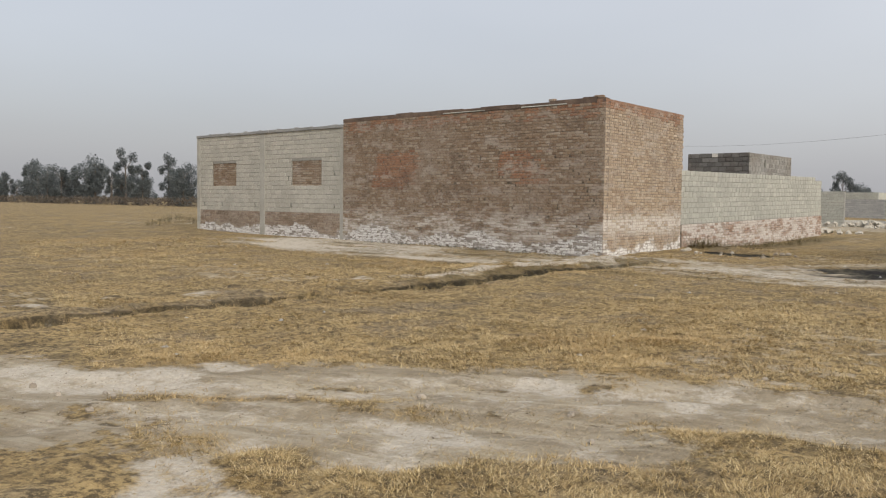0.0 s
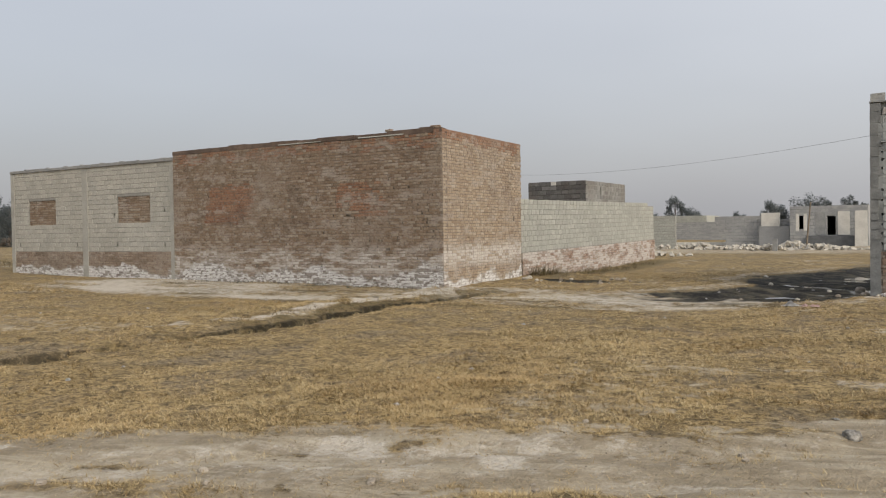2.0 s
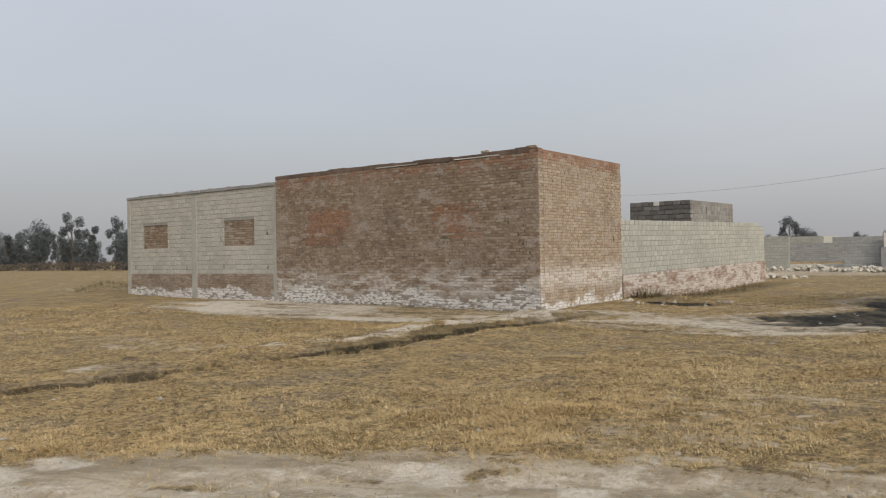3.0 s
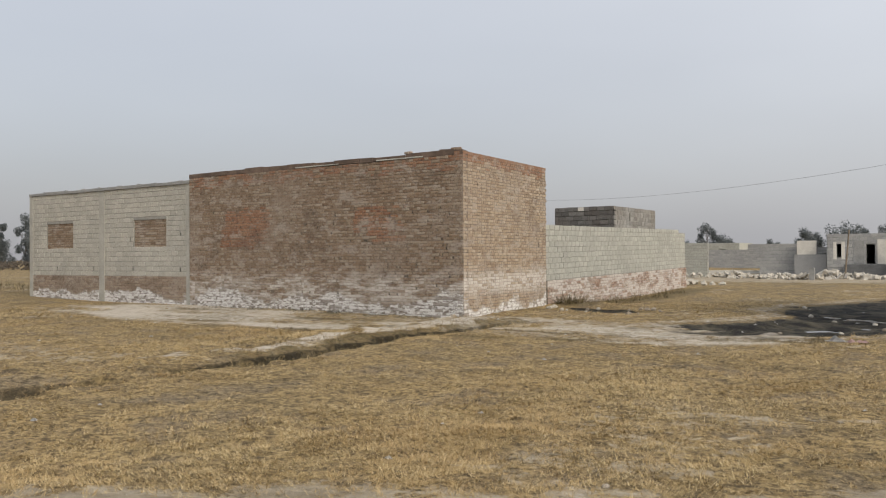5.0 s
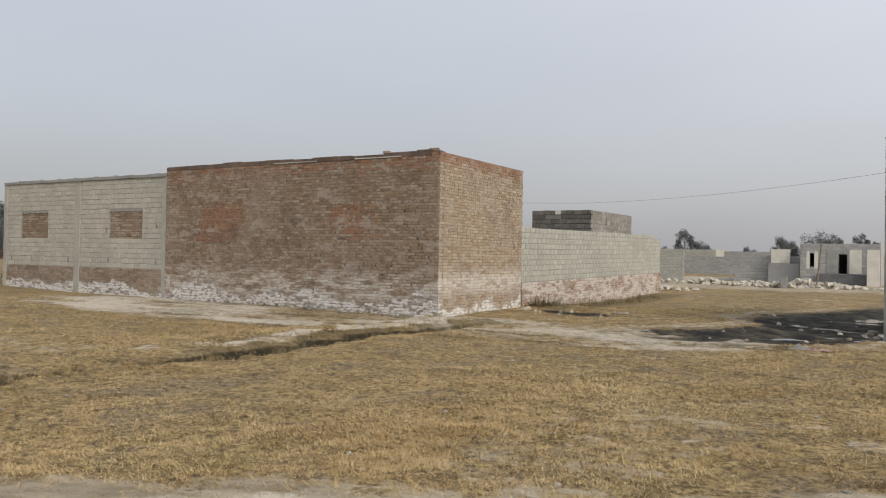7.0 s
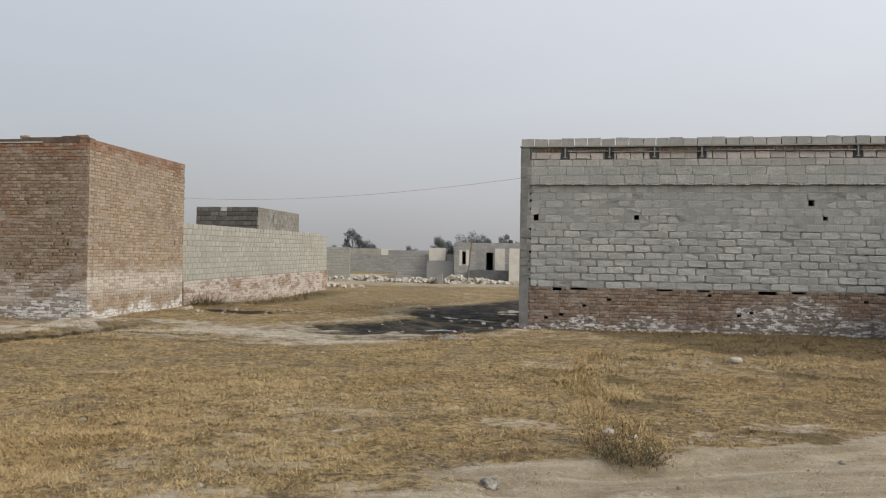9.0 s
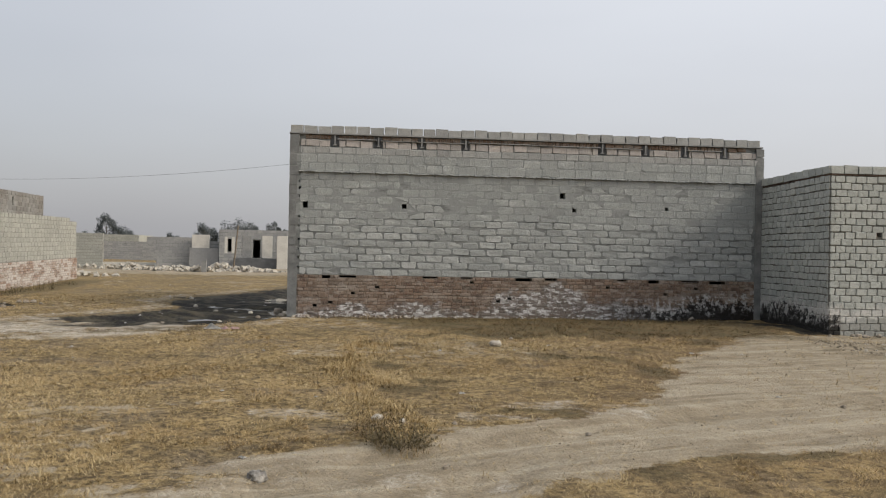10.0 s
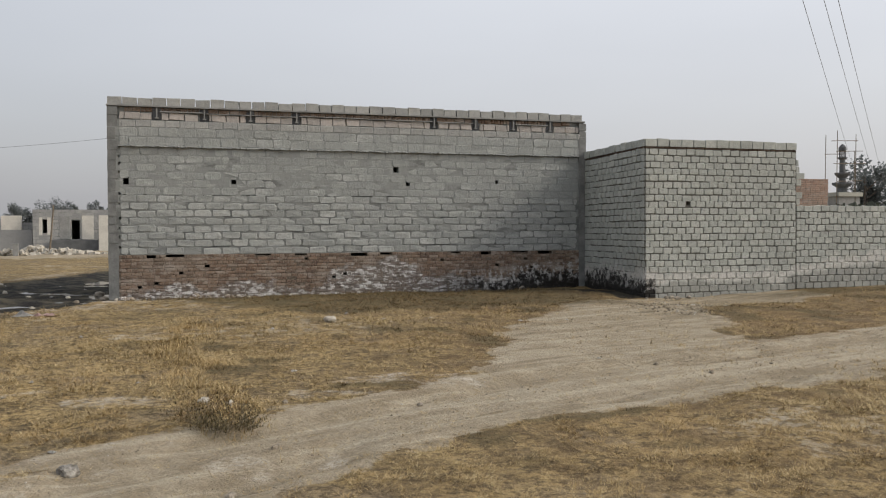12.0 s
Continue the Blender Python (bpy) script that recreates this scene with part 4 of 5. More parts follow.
# ---------------------------------------------------------------- block extension beside it
ext = thing("block_building", "long cream cement-block building with two bricked-up windows", "building", (-24.6, 18.6, 0))
mE, wE = frame_of(-28.97, 18.56, -20.335, 18.56)
WINS = [(1.05, 2.62, 1.85, 2.72), (5.92, 7.52, 1.85, 2.72)]
marks = [(xx, xx + 0.06, zz, zz + 0.12) for xx, zz in ((0.45, 1.12), (1.65, 1.10), (3.75, 1.1), (5.85, 1.08), (8.15, 1.08), (5.72, 2.1), (8.15, 2.15), (8.5, 2.42))]
e_front = wall_body("front_wall", ext, mE, cut_out(wE, -0.2, 3.74, 0.2, WINS + marks), M_MORTAR_PALE)
wall_body("side_wall", ext, Matrix(), [(-28.96, -28.76, 18.77, 23.1, -0.2, 3.74)], M_EXT)
wall_body("back_wall", ext, Matrix(), [(-28.96, -20.34, 23.11, 23.3, -0.2, 3.74)], M_EXT)
wall_body("shade_backing", ext, Matrix(), [(-28.7, -20.4, 18.80, 18.84, 0.0, 3.7)], M_DARK)
wall_body("roof", ext, mE, [(0.05, wE - 0.02, 0.02, 4.5, 3.745, 3.80)], M_CEMENT)
pieces("coping", ext, mE, row_of(wE, 0.7, 1.6, -0.055, 0.25, 3.742, 3.835), M_CEMENT)
for x0, x1 in ((0.0, 0.2), (4.12, 4.40), (wE - 0.16, wE - 0.01)):
    bm = boxes((x0, x1, -0.028, 0.05, 0.02, 3.74), jitter=0.003)
    part("pier", bm, M_PIER, ext, "smooth pale cement pier").matrix_local = under(ext) @ mE
for h in WINS:
    pan = wall_body("window_infill", ext, mE, [(h[0], h[1], 0.035, 0.16, h[2], h[3])], M_MORTAR, "window opening closed with brown brick")
    masonry(pan, "brick", pose(h[0], 0.035, 0), h[1] - h[0], h[2], h[3], 0.235, 0.08, 0.013, M_BRICK, proud=0.012, near=(0, 2, 0, 3), most=60)
masonry(e_front, "block", Matrix(), wE, 0.94, 3.74, 0.31, 0.158, 0.016, M_EXT, proud=0.011, jitter=0.005, cut=0.015, holes=WINS + marks, near=(4.4, 8.6, 1.0, 3.4), most=240, lean=0.004)
M_DADO = brick_material("flaking_dado_brick", [(0, (0.20, 0.15, 0.11)), (0.5, (0.28, 0.21, 0.155)), (1, (0.34, 0.275, 0.21))], crust=(0.0, 0.42), crust_at=0.43)
wall_body("dado", ext, mE, [(0.0, wE, -0.004, 0.02, -0.15, 0.935)], M_MORTAR_D, "brown brick dado with flaking limewash")
masonry(e_front, "brick", Matrix(), wE, -0.1, 0.94, 0.235, 0.08, 0.010, M_DADO, proud=0.014, jitter=0.003, near=(5.0, 8.6, 0.3, 0.94), most=120)
for x in (-28.2, -26.9, -25.9, -25.0, -23.9, -22.9, -22.1, -20.9):
    loose_brick(x, 18.66, 3.832, random.uniform(-40, 40), random.uniform(0.08, 0.2), 0.08, 0.045, M_CEMENT, "broken lump of cement block on the coping")

# ---------------------------------------------------------------- boundary wall running back
W0, W1 = (-10.825, 23.302), (-11.27, 37.29)
bwall = thing("boundary_wall", "pale cement-block boundary wall on a salt-stained brick base", "wall", (*W0, 0))
mW, wW = frame_of(*W0, *W1)
mW = mW @ pose(0, 0, -0.08, 0, -0.8, 0)       # it climbs a little with the ground
low = wall_body("plinth", bwall, mW, [(0, wW, -0.045, 0.24, -0.25, 0.85)], M_MORTAR_W, "pink brick base white with salt")
up = wall_body("wall", bwall, mW, [(0, wW, 0.0, 0.2, 0.85, 2.32), (0, wW - 0.9, 0.0, 0.2, 2.32, 2.45)], M_MORTAR_PALE)
masonry(up, "block", Matrix(), wW, 0.86, 2.30, 0.31, 0.16, 0.018, M_PALE, proud=0.012, jitter=0.005, near=(0, 8, 0.9, 2.3), most=230, lean=0.006, cut=0.02)
masonry(up, "block", Matrix(), wW - 0.9, 2.30, 2.462, 0.31, 0.16, 0.03, M_PALE, proud=0.012, jitter=0.008, near=(0, 12, 2.3, 2.46), most=40)
masonry(low, "brick", pose(0, -0.045, 0), wW, -0.15, 0.85, 0.235, 0.08, 0.012, M_PLINTH_W, proud=0.012, jitter=0.005, near=(0, 6, 0.2, 0.85), most=200, lean=0.006)
mF, wF = frame_of(-15.6, 50.0, -14.0, 50.0)
fwall = thing("boundary_wall", "short end of a pale cement-block wall across the lane", "wall", (-14.8, 50, 0))
fw = wall_body("wall", fwall, mF, [(0, wF, 0, 0.2, -0.1, 2.2)], M_MORTAR_PALE)
masonry(fw, "block", Matrix(), wF, 0.0, 2.2, 0.31, 0.16, 0.018, M_PALE, proud=0.012, near=(0, 2, 0, 3), most=80)

# upper room behind the boundary wall
hut = thing("rooftop_room", "small unplastered cement-block room behind the boundary wall", "building", (-13, 33, 0))
mH, wH = frame_of(-14.3, 31.0, -11.9, 31.0)
mH2, wH2 = frame_of(-11.9, 31.0, -11.9, 35.4)
h1 = wall_body("front_wall", hut, mH, [(0, wH, 0, 0.2, 0, 3.30)], M_MORTAR_DARK)
M_HUT = block_material("stained_room_block", (0.20, 0.195, 0.185), (0.36, 0.352, 0.325), (0.16, 0.135, 0.11), stain_at=0.48)
h2 = wall_body("side_wall", hut, mH2, cut_out(wH2, 0, 3.30, 0.2, [(1.5, 1.62, 2.82, 3.12)]), M_MORTAR_PALE)
wall_body("back_wall", hut, Matrix(), [(-14.3, -11.92, 35.2, 35.4, 0, 3.3), (-14.3, -14.1, 31.21, 35.19, 0, 3.3)], M_FAR)
wall_body("roof", hut, Matrix(), [(-14.1, -12.1, 31.2, 35.2, 3.0, 3.1)], M_CEMENT)
wall_body("patch_block", hut, mH, [(0.98, 1.2, -0.032, 0.1, 3.18, 3.32)], M_WHITE, "one limewashed block")
masonry(h1, "block", Matrix(), wH, 2.3, 3.34, 0.31, 0.16, 0.02, M_SHADED_BLOCK, proud=0.02, jitter=0.006, near=(0, 3, 2.3, 3.4), most=60)
masonry(h2, "block", Matrix(), wH2, 2.3, 3.34, 0.31, 0.16, 0.02, M_HUT, proud=0.012, jitter=0.006, holes=[(1.5, 1.62, 2.82, 3.12)], near=(0, 5, 2.3, 3.5), most=90)

# ---------------------------------------------------------------- grey block building
grey = thing("grey_block_building", "flat-roofed grey cement-block building on a brown brick base", "building", (4.2, 21.8, 0))
EX, EY, EW = -1.43, 21.73, 11.52
mG, wG = frame_of(EX, EY, EX + EW, EY)
HOLES = [(0.215, 0.215 + random.uniform(0.025, 0.05), z, z + random.uniform(0.03, 0.07)) for z in (1.02, 1.24, 1.45, 1.66, 1.98, 2.2, 2.68, 2.86, 3.03)] + [(0.31, 0.43, 2.43, 2.60), (2.63, 2.74, 2.46, 2.61), (6.42, 6.55, 2.79, 2.92), (6.73, 6.83, 2.47, 2.63), (9.03, 9.12, 2.50, 2.64)]
CRACKS = [(x, x + random.uniform(0.3, 0.75), z, z + 0.016) for z, xs in ((2.20, np.arange(0.3, 6.6, 0.85)), (1.04, (2.0, 5.2, 7.4)), (1.70, (7.6, 8.7)), (2.87, (1.2, 3.4, 8.8))) for x in xs]
g_wall = wall_body("front_wall", grey, mG, cut_out(wG, 0.87, 3.27, 0.2, HOLES + CRACKS), M_MORTAR_GREY)
g_upper = wall_body("upper_wall", grey, mG, [(0, wG, -0.014, 0.2, 3.275, 3.86), (0, wG, 0.075, 0.2, 3.86, 4.15)], M_MORTAR_GREY, "upper band of wall below the roof")
VOIDS = [(x + random.uniform(-0.15, 0.15), x + random.uniform(0.18, 0.34), 0.862 - random.choice((0.035, 0.05, 0.075)), 0.862) for x in (0.75, 1.3, 3.3, 4.1, 5.45, 6.1, 7.9, 8.7, 9.6, 10.3)] + [(random.uniform(0.3, 10.8), 0, z, z + 0.06) for z in (0.2, 0.42, 0.42, 0.57, 0.57, 0.34, 0.64, 0.64, 0.27, 0.49, 0.12, 0.71)]
VOIDS = [(a, b_ or a + 0.09, z0, z1) for a, b_, z0, z1 in VOIDS]
g_plinth = wall_body("plinth", grey, mG, cut_out(wG, -0.4, 0.868, 0.23, VOIDS, -0.01), M_MORTAR_P, "brown brick base with peeling whitewash")
wall_body("side_wall", grey, Matrix(), [(EX + 0.001, EX + 0.2, EY + 0.235, 27.0, -0.4, 4.15)], M_GREY)
wall_body("side_wall", grey, Matrix(), [(EX + EW - 0.2, EX + EW, EY + 0.235, 27.0, -0.4, 4.15)], M_GREY)
wall_body("back_wall", grey, Matrix(), [(EX, EX + EW, 27.01, 27.2, -0.4, 4.15)], M_GREY)
wall_body("shade_backing", grey, Matrix(), [(EX + 0.3, EX + EW - 0.3, EY + 0.5, EY + 0.54, 0, 4.0)], M_DARK)
roof = wall_body("roof", grey, mG, [(-0.02, wG - 0.03, -0.035, 5.4, 4.155, 4.185)], M_CEMENT, "thin grey roof slab")
masonry(g_wall, "block", Matrix(), wG - 0.24, 0.872, 2.205, 0.40, 0.166, 0.030, M_GREY, proud=0.009, jitter=0.014, bevel=0.004, cut=0.03, holes=HOLES + [(0, 0.24, 0, 5)], near=(0.2, 8.0, 0.87, 2.2), most=190, lean=0.008)
masonry(g_wall, "block", Matrix(), wG - 0.24, 2.205, 3.265, 0.40, 0.166, 0.022, M_GREY, proud=0.004, jitter=0.009, bevel=0.003, cut=0.03, holes=HOLES + [(0, 0.24, 0, 5)], near=(0.2, 8.0, 2.2, 3.3), most=105, lean=0.008)
masonry(g_upper, "block", pose(0, -0.014, 0), wG - 0.24, 3.29, 3.70, 0.405, 0.166, 0.02, M_GREY, proud=0.007, jitter=0.008, bevel=0.003, cut=0.03, holes=[(0, 0.24, 0, 5)], lean=0.006)
masonry(g_upper, "block", pose(0, -0.014, 0), wG, 3.70, 3.86, 0.31, 0.16, 0.02, M_CAPBLOCK, proud=0.008, jitter=0.008, near=(0.3, 11, 3.7, 3.9), most=40, holes=[(0, 0.24, 0, 5)])
BEAMS = [1.03, 2.05, 3.07, 4.12, 7.45, 8.52, 9.52, 10.52]
spans = [(b - 0.10, b + 0.10, 3.8, 4.2) for b in BEAMS]
masonry(g_upper, "block", pose(0, 0.03, 0), wG, 3.868, 4.035, 0.31, 0.165, 0.022, M_PINKBLOCK, proud=0.022, jitter=0.012, holes=spans + [(0, 0.24, 3, 5)], near=(0.3, 11.3, 3.8, 4.1), most=40)
on_edge = [(a, b) for a, b in zip([0.26] + BEAMS, BEAMS + [11.2])]
for k, (a, b) in enumerate(on_edge):
    if k % 3 != 2:
        masonry(g_upper, "brick", pose(a + 0.08, 0.055, 0), b - a - 0.16, 4.045, 4.15, 0.085, 0.105, 0.012, M_PLINTH, proud=0.012, jitter=0.006)
    else:
        masonry(g_upper, "brick", pose(a + 0.08, 0.055, 0), b - a - 0.16, 4.045, 4.15, 0.24, 0.1, 0.02, M_PLINTH, proud=0.016, jitter=0.01)
for b in BEAMS:
    bm = boxes((b - 0.014, b + 0.014, -0.02, 0.1, 3.93, 4.15), (b - 0.038, b + 0.038, -0.018, 0.1, 3.90, 3.928))
    part("beam_end", bm, M_CEMENT, grey, "cement-crusted iron roof beam end").matrix_local = under(grey) @ mG
# dark panels behind the beam ends give the pockets their shade by colour
for b in BEAMS:
    pocket = wall_body("pocket_shade", grey, mG, [(b - 0.10, b + 0.10, 0.060, 0.09, 3.866, 4.15)], M_OLDCEMENT, "dark panel standing in for the shade in the hollow round the beam end")
strips = [(1.1, 2.02, 4.045), (2.1, 4.1, 4.03), (4.18, 5.7, 4.05), (5.72, 7.4, 4.04), (7.52, 8.45, 4.03), (9.58, 10.45, 4.04)]
pieces("mortar_strip", grey, mG, [(a, b, -0.03, 0.05, z, z + 0.02) for a, b, z in strips], M_CEMENT)
pieces("parapet_block", grey, mG, row_of(wG - 0.05, 0.29, 0.325, -0.012, 0.17, 4.186, 4.352, gap=0.022, dz=0.014), M_CAPBLOCK, 0.009)
# rough mortar lip where the upper wall was started
bm = bmesh.new()
xs = np.arange(0.22, wG - 0.18, 0.035)
prof = [(0.0, 3.25), (-0.02, 3.256), (-0.05, 3.27), (-0.04, 3.29), (0.0, 3.298)]
last = None
for x in xs:
    k = 0.55 + 0.9 * noise.noise(Vector((x * 3.1, 0, 0))) ** 2 * 5 + random.uniform(0, 0.9)
    ring = [bm.verts.new((x, -0.012 + y * k, z + 0.010 * noise.noise(Vector((x * 2.5, 7, 0))) + random.uniform(-0.010, 0.010))) for y, z in prof]
    if last:
        for q in range(4):
            bm.faces.new([last[q], ring[q], ring[q + 1], last[q + 1]])
    last = ring
part("mortar_lip", bm, M_MORTAR_GREY, grey, "ragged lip of squeezed-out mortar").matrix_local = under(grey) @ mG


def pilaster(x0, x1):
    bm, z = bmesh.new(), 0.75
    add_box(bm, x0 + 0.004, x1 - 0.055, -0.012, 0.055, -0.28, 4.12)
    add_box(bm, x0, x1, -0.020, 0.06, -0.3, 0.75, jitter=0.004)
    while z < 4.10:
        h = random.uniform(0.12, 0.42)
        k = random.choice((0.0, 0.0, 0.035, 0.05))
        add_box(bm, x0, x1 - (k if x0 < 1 else 0), -0.022 - random.uniform(0, 0.006), 0.06, z + 0.003, min(z + h, 4.13), jitter=0.005)
        z += h + random.choice((0.0, 0.0, 0.03))
    part("corner_pier", bm, M_PILASTER, grey, "rough cast cement corner pier").matrix_local = under(grey) @ mG


pilaster(-0.005, 0.21)
pilaster(wG - 0.2, wG + 0.0)
masonry(g_plinth, "brick", pose(0, -0.01, 0), wG - 0.2, -0.35, 0.868, 0.228, 0.0752, 0.013, M_PLINTH, header=0.116, proud=0.012, jitter=0.007, holes=VOIDS + [(0, 0.2, -1, 2)], near=(0.2, 6.5, 0.1, 0.868), most=280, lean=0.006, drop=0.03)

# ---------------------------------------------------------------- light block compound
comp = thing("block_compound", "unplastered light cement-block enclosure with open joints", "building", (11.8, 18.4, 0))
mC1, wC1 = frame_of(10.07, 21.705, 9.85, 18.35)
mC2, wC2 = frame_of(9.85, 18.35, 13.80, 18.35)
mC3, wC3 = frame_of(13.805, 18.352, 26.0, 18.352)
c1 = wall_body("side_wall", comp, mC1, [(0, wC1, 0, 0.15, -0.4, 3.18)], M_MORTAR_G)
c2 = wall_body("front_wall", comp, mC2, cut_out(wC2, -0.4, 3.18, 0.15, [(1.02, 1.13, 1.93, 2.05)]), M_MORTAR_G)
c3 = wall_body("low_wall", comp, mC3, [(0, wC3, 0, 0.15, -0.4, 1.90)], M_MORTAR_G, "low run of the same block wall")
wall_body("back_wall", comp, Matrix(), [(10.1, 26, 26.8, 27.0, -0.2, 1.9)], M_LIGHT)
tooth = [(3.70, 3.95, z, z + 0.15) for z in (2.05, 2.66)] + [(3.85, 3.95, z, z + 0.15) for z in (2.36, 2.95)]
put = [(1.02, 1.13, 1.93, 2.05)]
masonry(c1, "block", Matrix(), wC1, -0.3, 3.18, 0.232, 0.148, 0.017, M_LIGHT, proud=0.021, jitter=0.008, bevel=0.007, cut=0.015, near=(0.4, 3.4, 0.0, 3.2), most=200, lean=0.008)
masonry(c2, "block", Matrix(), wC2 - 0.005, -0.3, 3.18, 0.232, 0.148, 0.017, M_LIGHT, proud=0.021, jitter=0.008, bevel=0.007, cut=0.015, holes=put, near=(0, 3.9, 0.15, 2.6), most=290, lean=0.008)
masonry(c3, "block", Matrix(), wC3, -0.3, 1.95, 0.232, 0.148, 0.017, M_LIGHT, proud=0.021, jitter=0.008, bevel=0.007, cut=0.015, near=(0, 3.2, 0.2, 1.95), most=180, lean=0.008)
for m_, w__ in ((mC1, wC1), (mC2, wC2)):
    wall_body("bed", comp, m_, [(0, w__, 0.012, 0.15, 3.182, 3.226)], M_TAR, "dark mortar bed under the top course")
    pieces("bed_brick", comp, m_, row_of(w__, 0.08, 0.4, -0.014, 0.008, 3.184, 3.222, gap=0.02, dz=0.003, skip=0.06), M_IRON, 0.004)
    pieces("top_block", comp, m_, row_of(w__, 0.285, 0.32, -0.026, 0.16, 3.227, 3.392, gap=0.02), M_LIGHT)
pieces("tooth_block", comp, mC2, [(3.955, 3.955 + l, -0.01, 0.14, z, z + 0.135) for z, l in ((1.96, 0.10), (2.11, 0.16), (2.41, 0.13), (2.56, 0.22), (2.71, 0.08), (2.86, 0.05))], M_LIGHT)

# ---------------------------------------------------------------- sludge pool, stones, litter
bm = bmesh.new()
ring = [bm.verts.new((-2.0 + (2.5 + 0.5 * math.sin(3 * a) + 0.3 * math.sin(7 * a + 1)) * math.cos(a), 24.5 + (6.6 + 0.8 * math.sin(2 * a + 2)) * math.sin(a), -0.108)) for a in np.linspace(0, 2 * math.pi, 40, endpoint=False)]
bm.faces.new(ring)
tagged(part("water", bm, M_WATER, None), "shallow black sludge water in the lane", "water", kind="structure")


def stone(name, x, y, size, material, label, group="", flat=0.7, sink=0.25, rz=None, category="stone"):
    bm = bmesh.new()
    bmesh.ops.create_icosphere(bm, subdivisions=3, radius=1.0)
    off = Vector((random.uniform(0, 99), random.uniform(0, 99), 0))
    for v in bm.verts:
        k = 1 + 0.55 * noise.noise(v.co * 0.9 + off) + 0.42 * abs(noise.noise(v.co * 1.7 + off)) + 0.16 * noise.noise(v.co * 4.5 + off)
        v.co = Vector((v.co.x * k, v.co.y * k * 0.8, v.co.z * k * flat)) * size / 2
    ob = part(name, bm, material, None)
    ob.matrix_basis = pose(x, y, ground_z(x, y) + size * flat * (0.5 - sink), 0, 0, random.uniform(0, 360) if rz is None else rz)
    return tagged(ob, label, category, group)


stone("stone", 2.31, 14.55, 0.17, M_STONE, "pale rounded stone lying in the dry grass")
stone("stone", -0.35, 7.22, 0.105, M_LUMP, "fist-sized broken lump of mortar at the edge of the track", sink=0.2, flat=0.75, rz=20)
stone("stone", 0.42, 9.0, 0.10, M_STONE, "small pale stone beside the weed clump")
stone("stone", 0.62, 8.75, 0.06, M_STONE, "small pale stone beside the weed clump")
for x, y, d in ((-1.75, 23.0, 0.42), (-1.55, 21.9, 0.38), (-2.3, 22.0, 0.2), (-2.0, 20.9, 0.22), (-3.2, 22.6, 0.2), (-4.6, 26.8, 0.3), (-3.5, 18.5, 0.13), (-2.6, 19.5, 0.16), (-3.9, 23.8, 0.22)):
    stone("stone", x, y, 0.5 * d, random.choice((M_STONE, M_STONE_GREY)), "pale lump of rubble in the black sludge", "stones in the sludge")
for k in range(16):                       # broken stuff round the hole by the boundary wall
    a = random.uniform(0, 2 * math.pi)
    stone("stone", -8.7 + 1.6 * math.cos(a), 22.55 + 0.7 * math.sin(a) - 0.1, random.uniform(0.06, 0.17), random.choice((M_STONE, M_STONE_GREY, M_STONE_GREY)), "broken rubble round the black hole by the wall", "rubble by the wall")
for k in range(26):                       # fallen pieces along the foot of the grey building
    x = random.uniform(-1.5, 8.5) if k > 14 else random.uniform(-1.6, 1.6)
    stone("stone", x, 21.62 - abs(random.gauss(0.15, 0.3)), random.uniform(0.06, 0.2), random.choice((M_STONE, M_STONE_GREY, M_PLINTH)), "broken brick and mortar at the wall's foot", "rubble at the wall's foot")
for k in range(8):
    stone("stone", -10.9 + random.uniform(-0.2, 0.5), 18.35 + random.uniform(-0.2, 0.1), random.uniform(0.06, 0.15), random.choice((M_STONE, M_STONE_GREY)), "broken brick at the building's corner", "rubble at the corner")
for k in range(7):
    stone("stone", 10.0 + random.uniform(-0.3, 1.6), 18.1 + random.uniform(-0.15, 0.1), random.uniform(0.05, 0.12), M_STONE_GREY, "broken cement block at the wall's foot", "rubble at the block wall")


def scrap(x, y, size, material, label, group="scraps of litter"):
    """A crumpled piece of plastic."""
    bm = bmesh.new()
    n = 5
    grid = [[bm.verts.new(((i / n - 0.5) * size * random.uniform(0.8, 1.2), (j / n - 0.5) * size * 0.7 * random.uniform(0.8, 1.2), size * random.uniform(0.0, 0.32) * (0.3 + math.sin(math.pi * i / n) * math.sin(math.pi * j / n)))) for i in range(n + 1)] for j in range(n + 1)]
    for j in range(n):
        for i in range(n):
            bm.faces.new((grid[j][i], grid[j][i + 1], grid[j + 1][i + 1], grid[j + 1][i]))
    bmesh.ops.solidify(bm, geom=list(bm.faces), thickness=0.004)
    ob = part("plastic_scrap", bm, material, None)
    ob.matrix_basis = pose(x, y, ground_z(x, y) + 0.004, 0, 0, random.uniform(0, 360))
    return tagged(ob, label, "litter", group)


scrap(-1.95, 16.7, 0.3, M_PINKBAG, "crumpled pink plastic bag on the ground", "plastic bags")
scrap(-2.3, 16.9, 0.3, M_BAG, "crumpled white plastic bag on the ground", "plastic bags")
rs = random.Random(5)
for x0, x1, y0, y1, n in ((-9.5, -4, 14.5, 22, 16), (-7, -2, 22, 34, 18), (-8, 1.5, 7, 14, 14), (1, 7, 10, 16, 8), (-24, -11, 9, 17, 14), (-45, -25, 12, 34, 16), (-9, -3.5, 3, 7, 6)):
    for _ in range(n):
        scrap(rs.uniform(x0, x1), rs.uniform(y0, y1), rs.uniform(0.03, 0.085), M_BAG, "small white scrap of plastic litter")
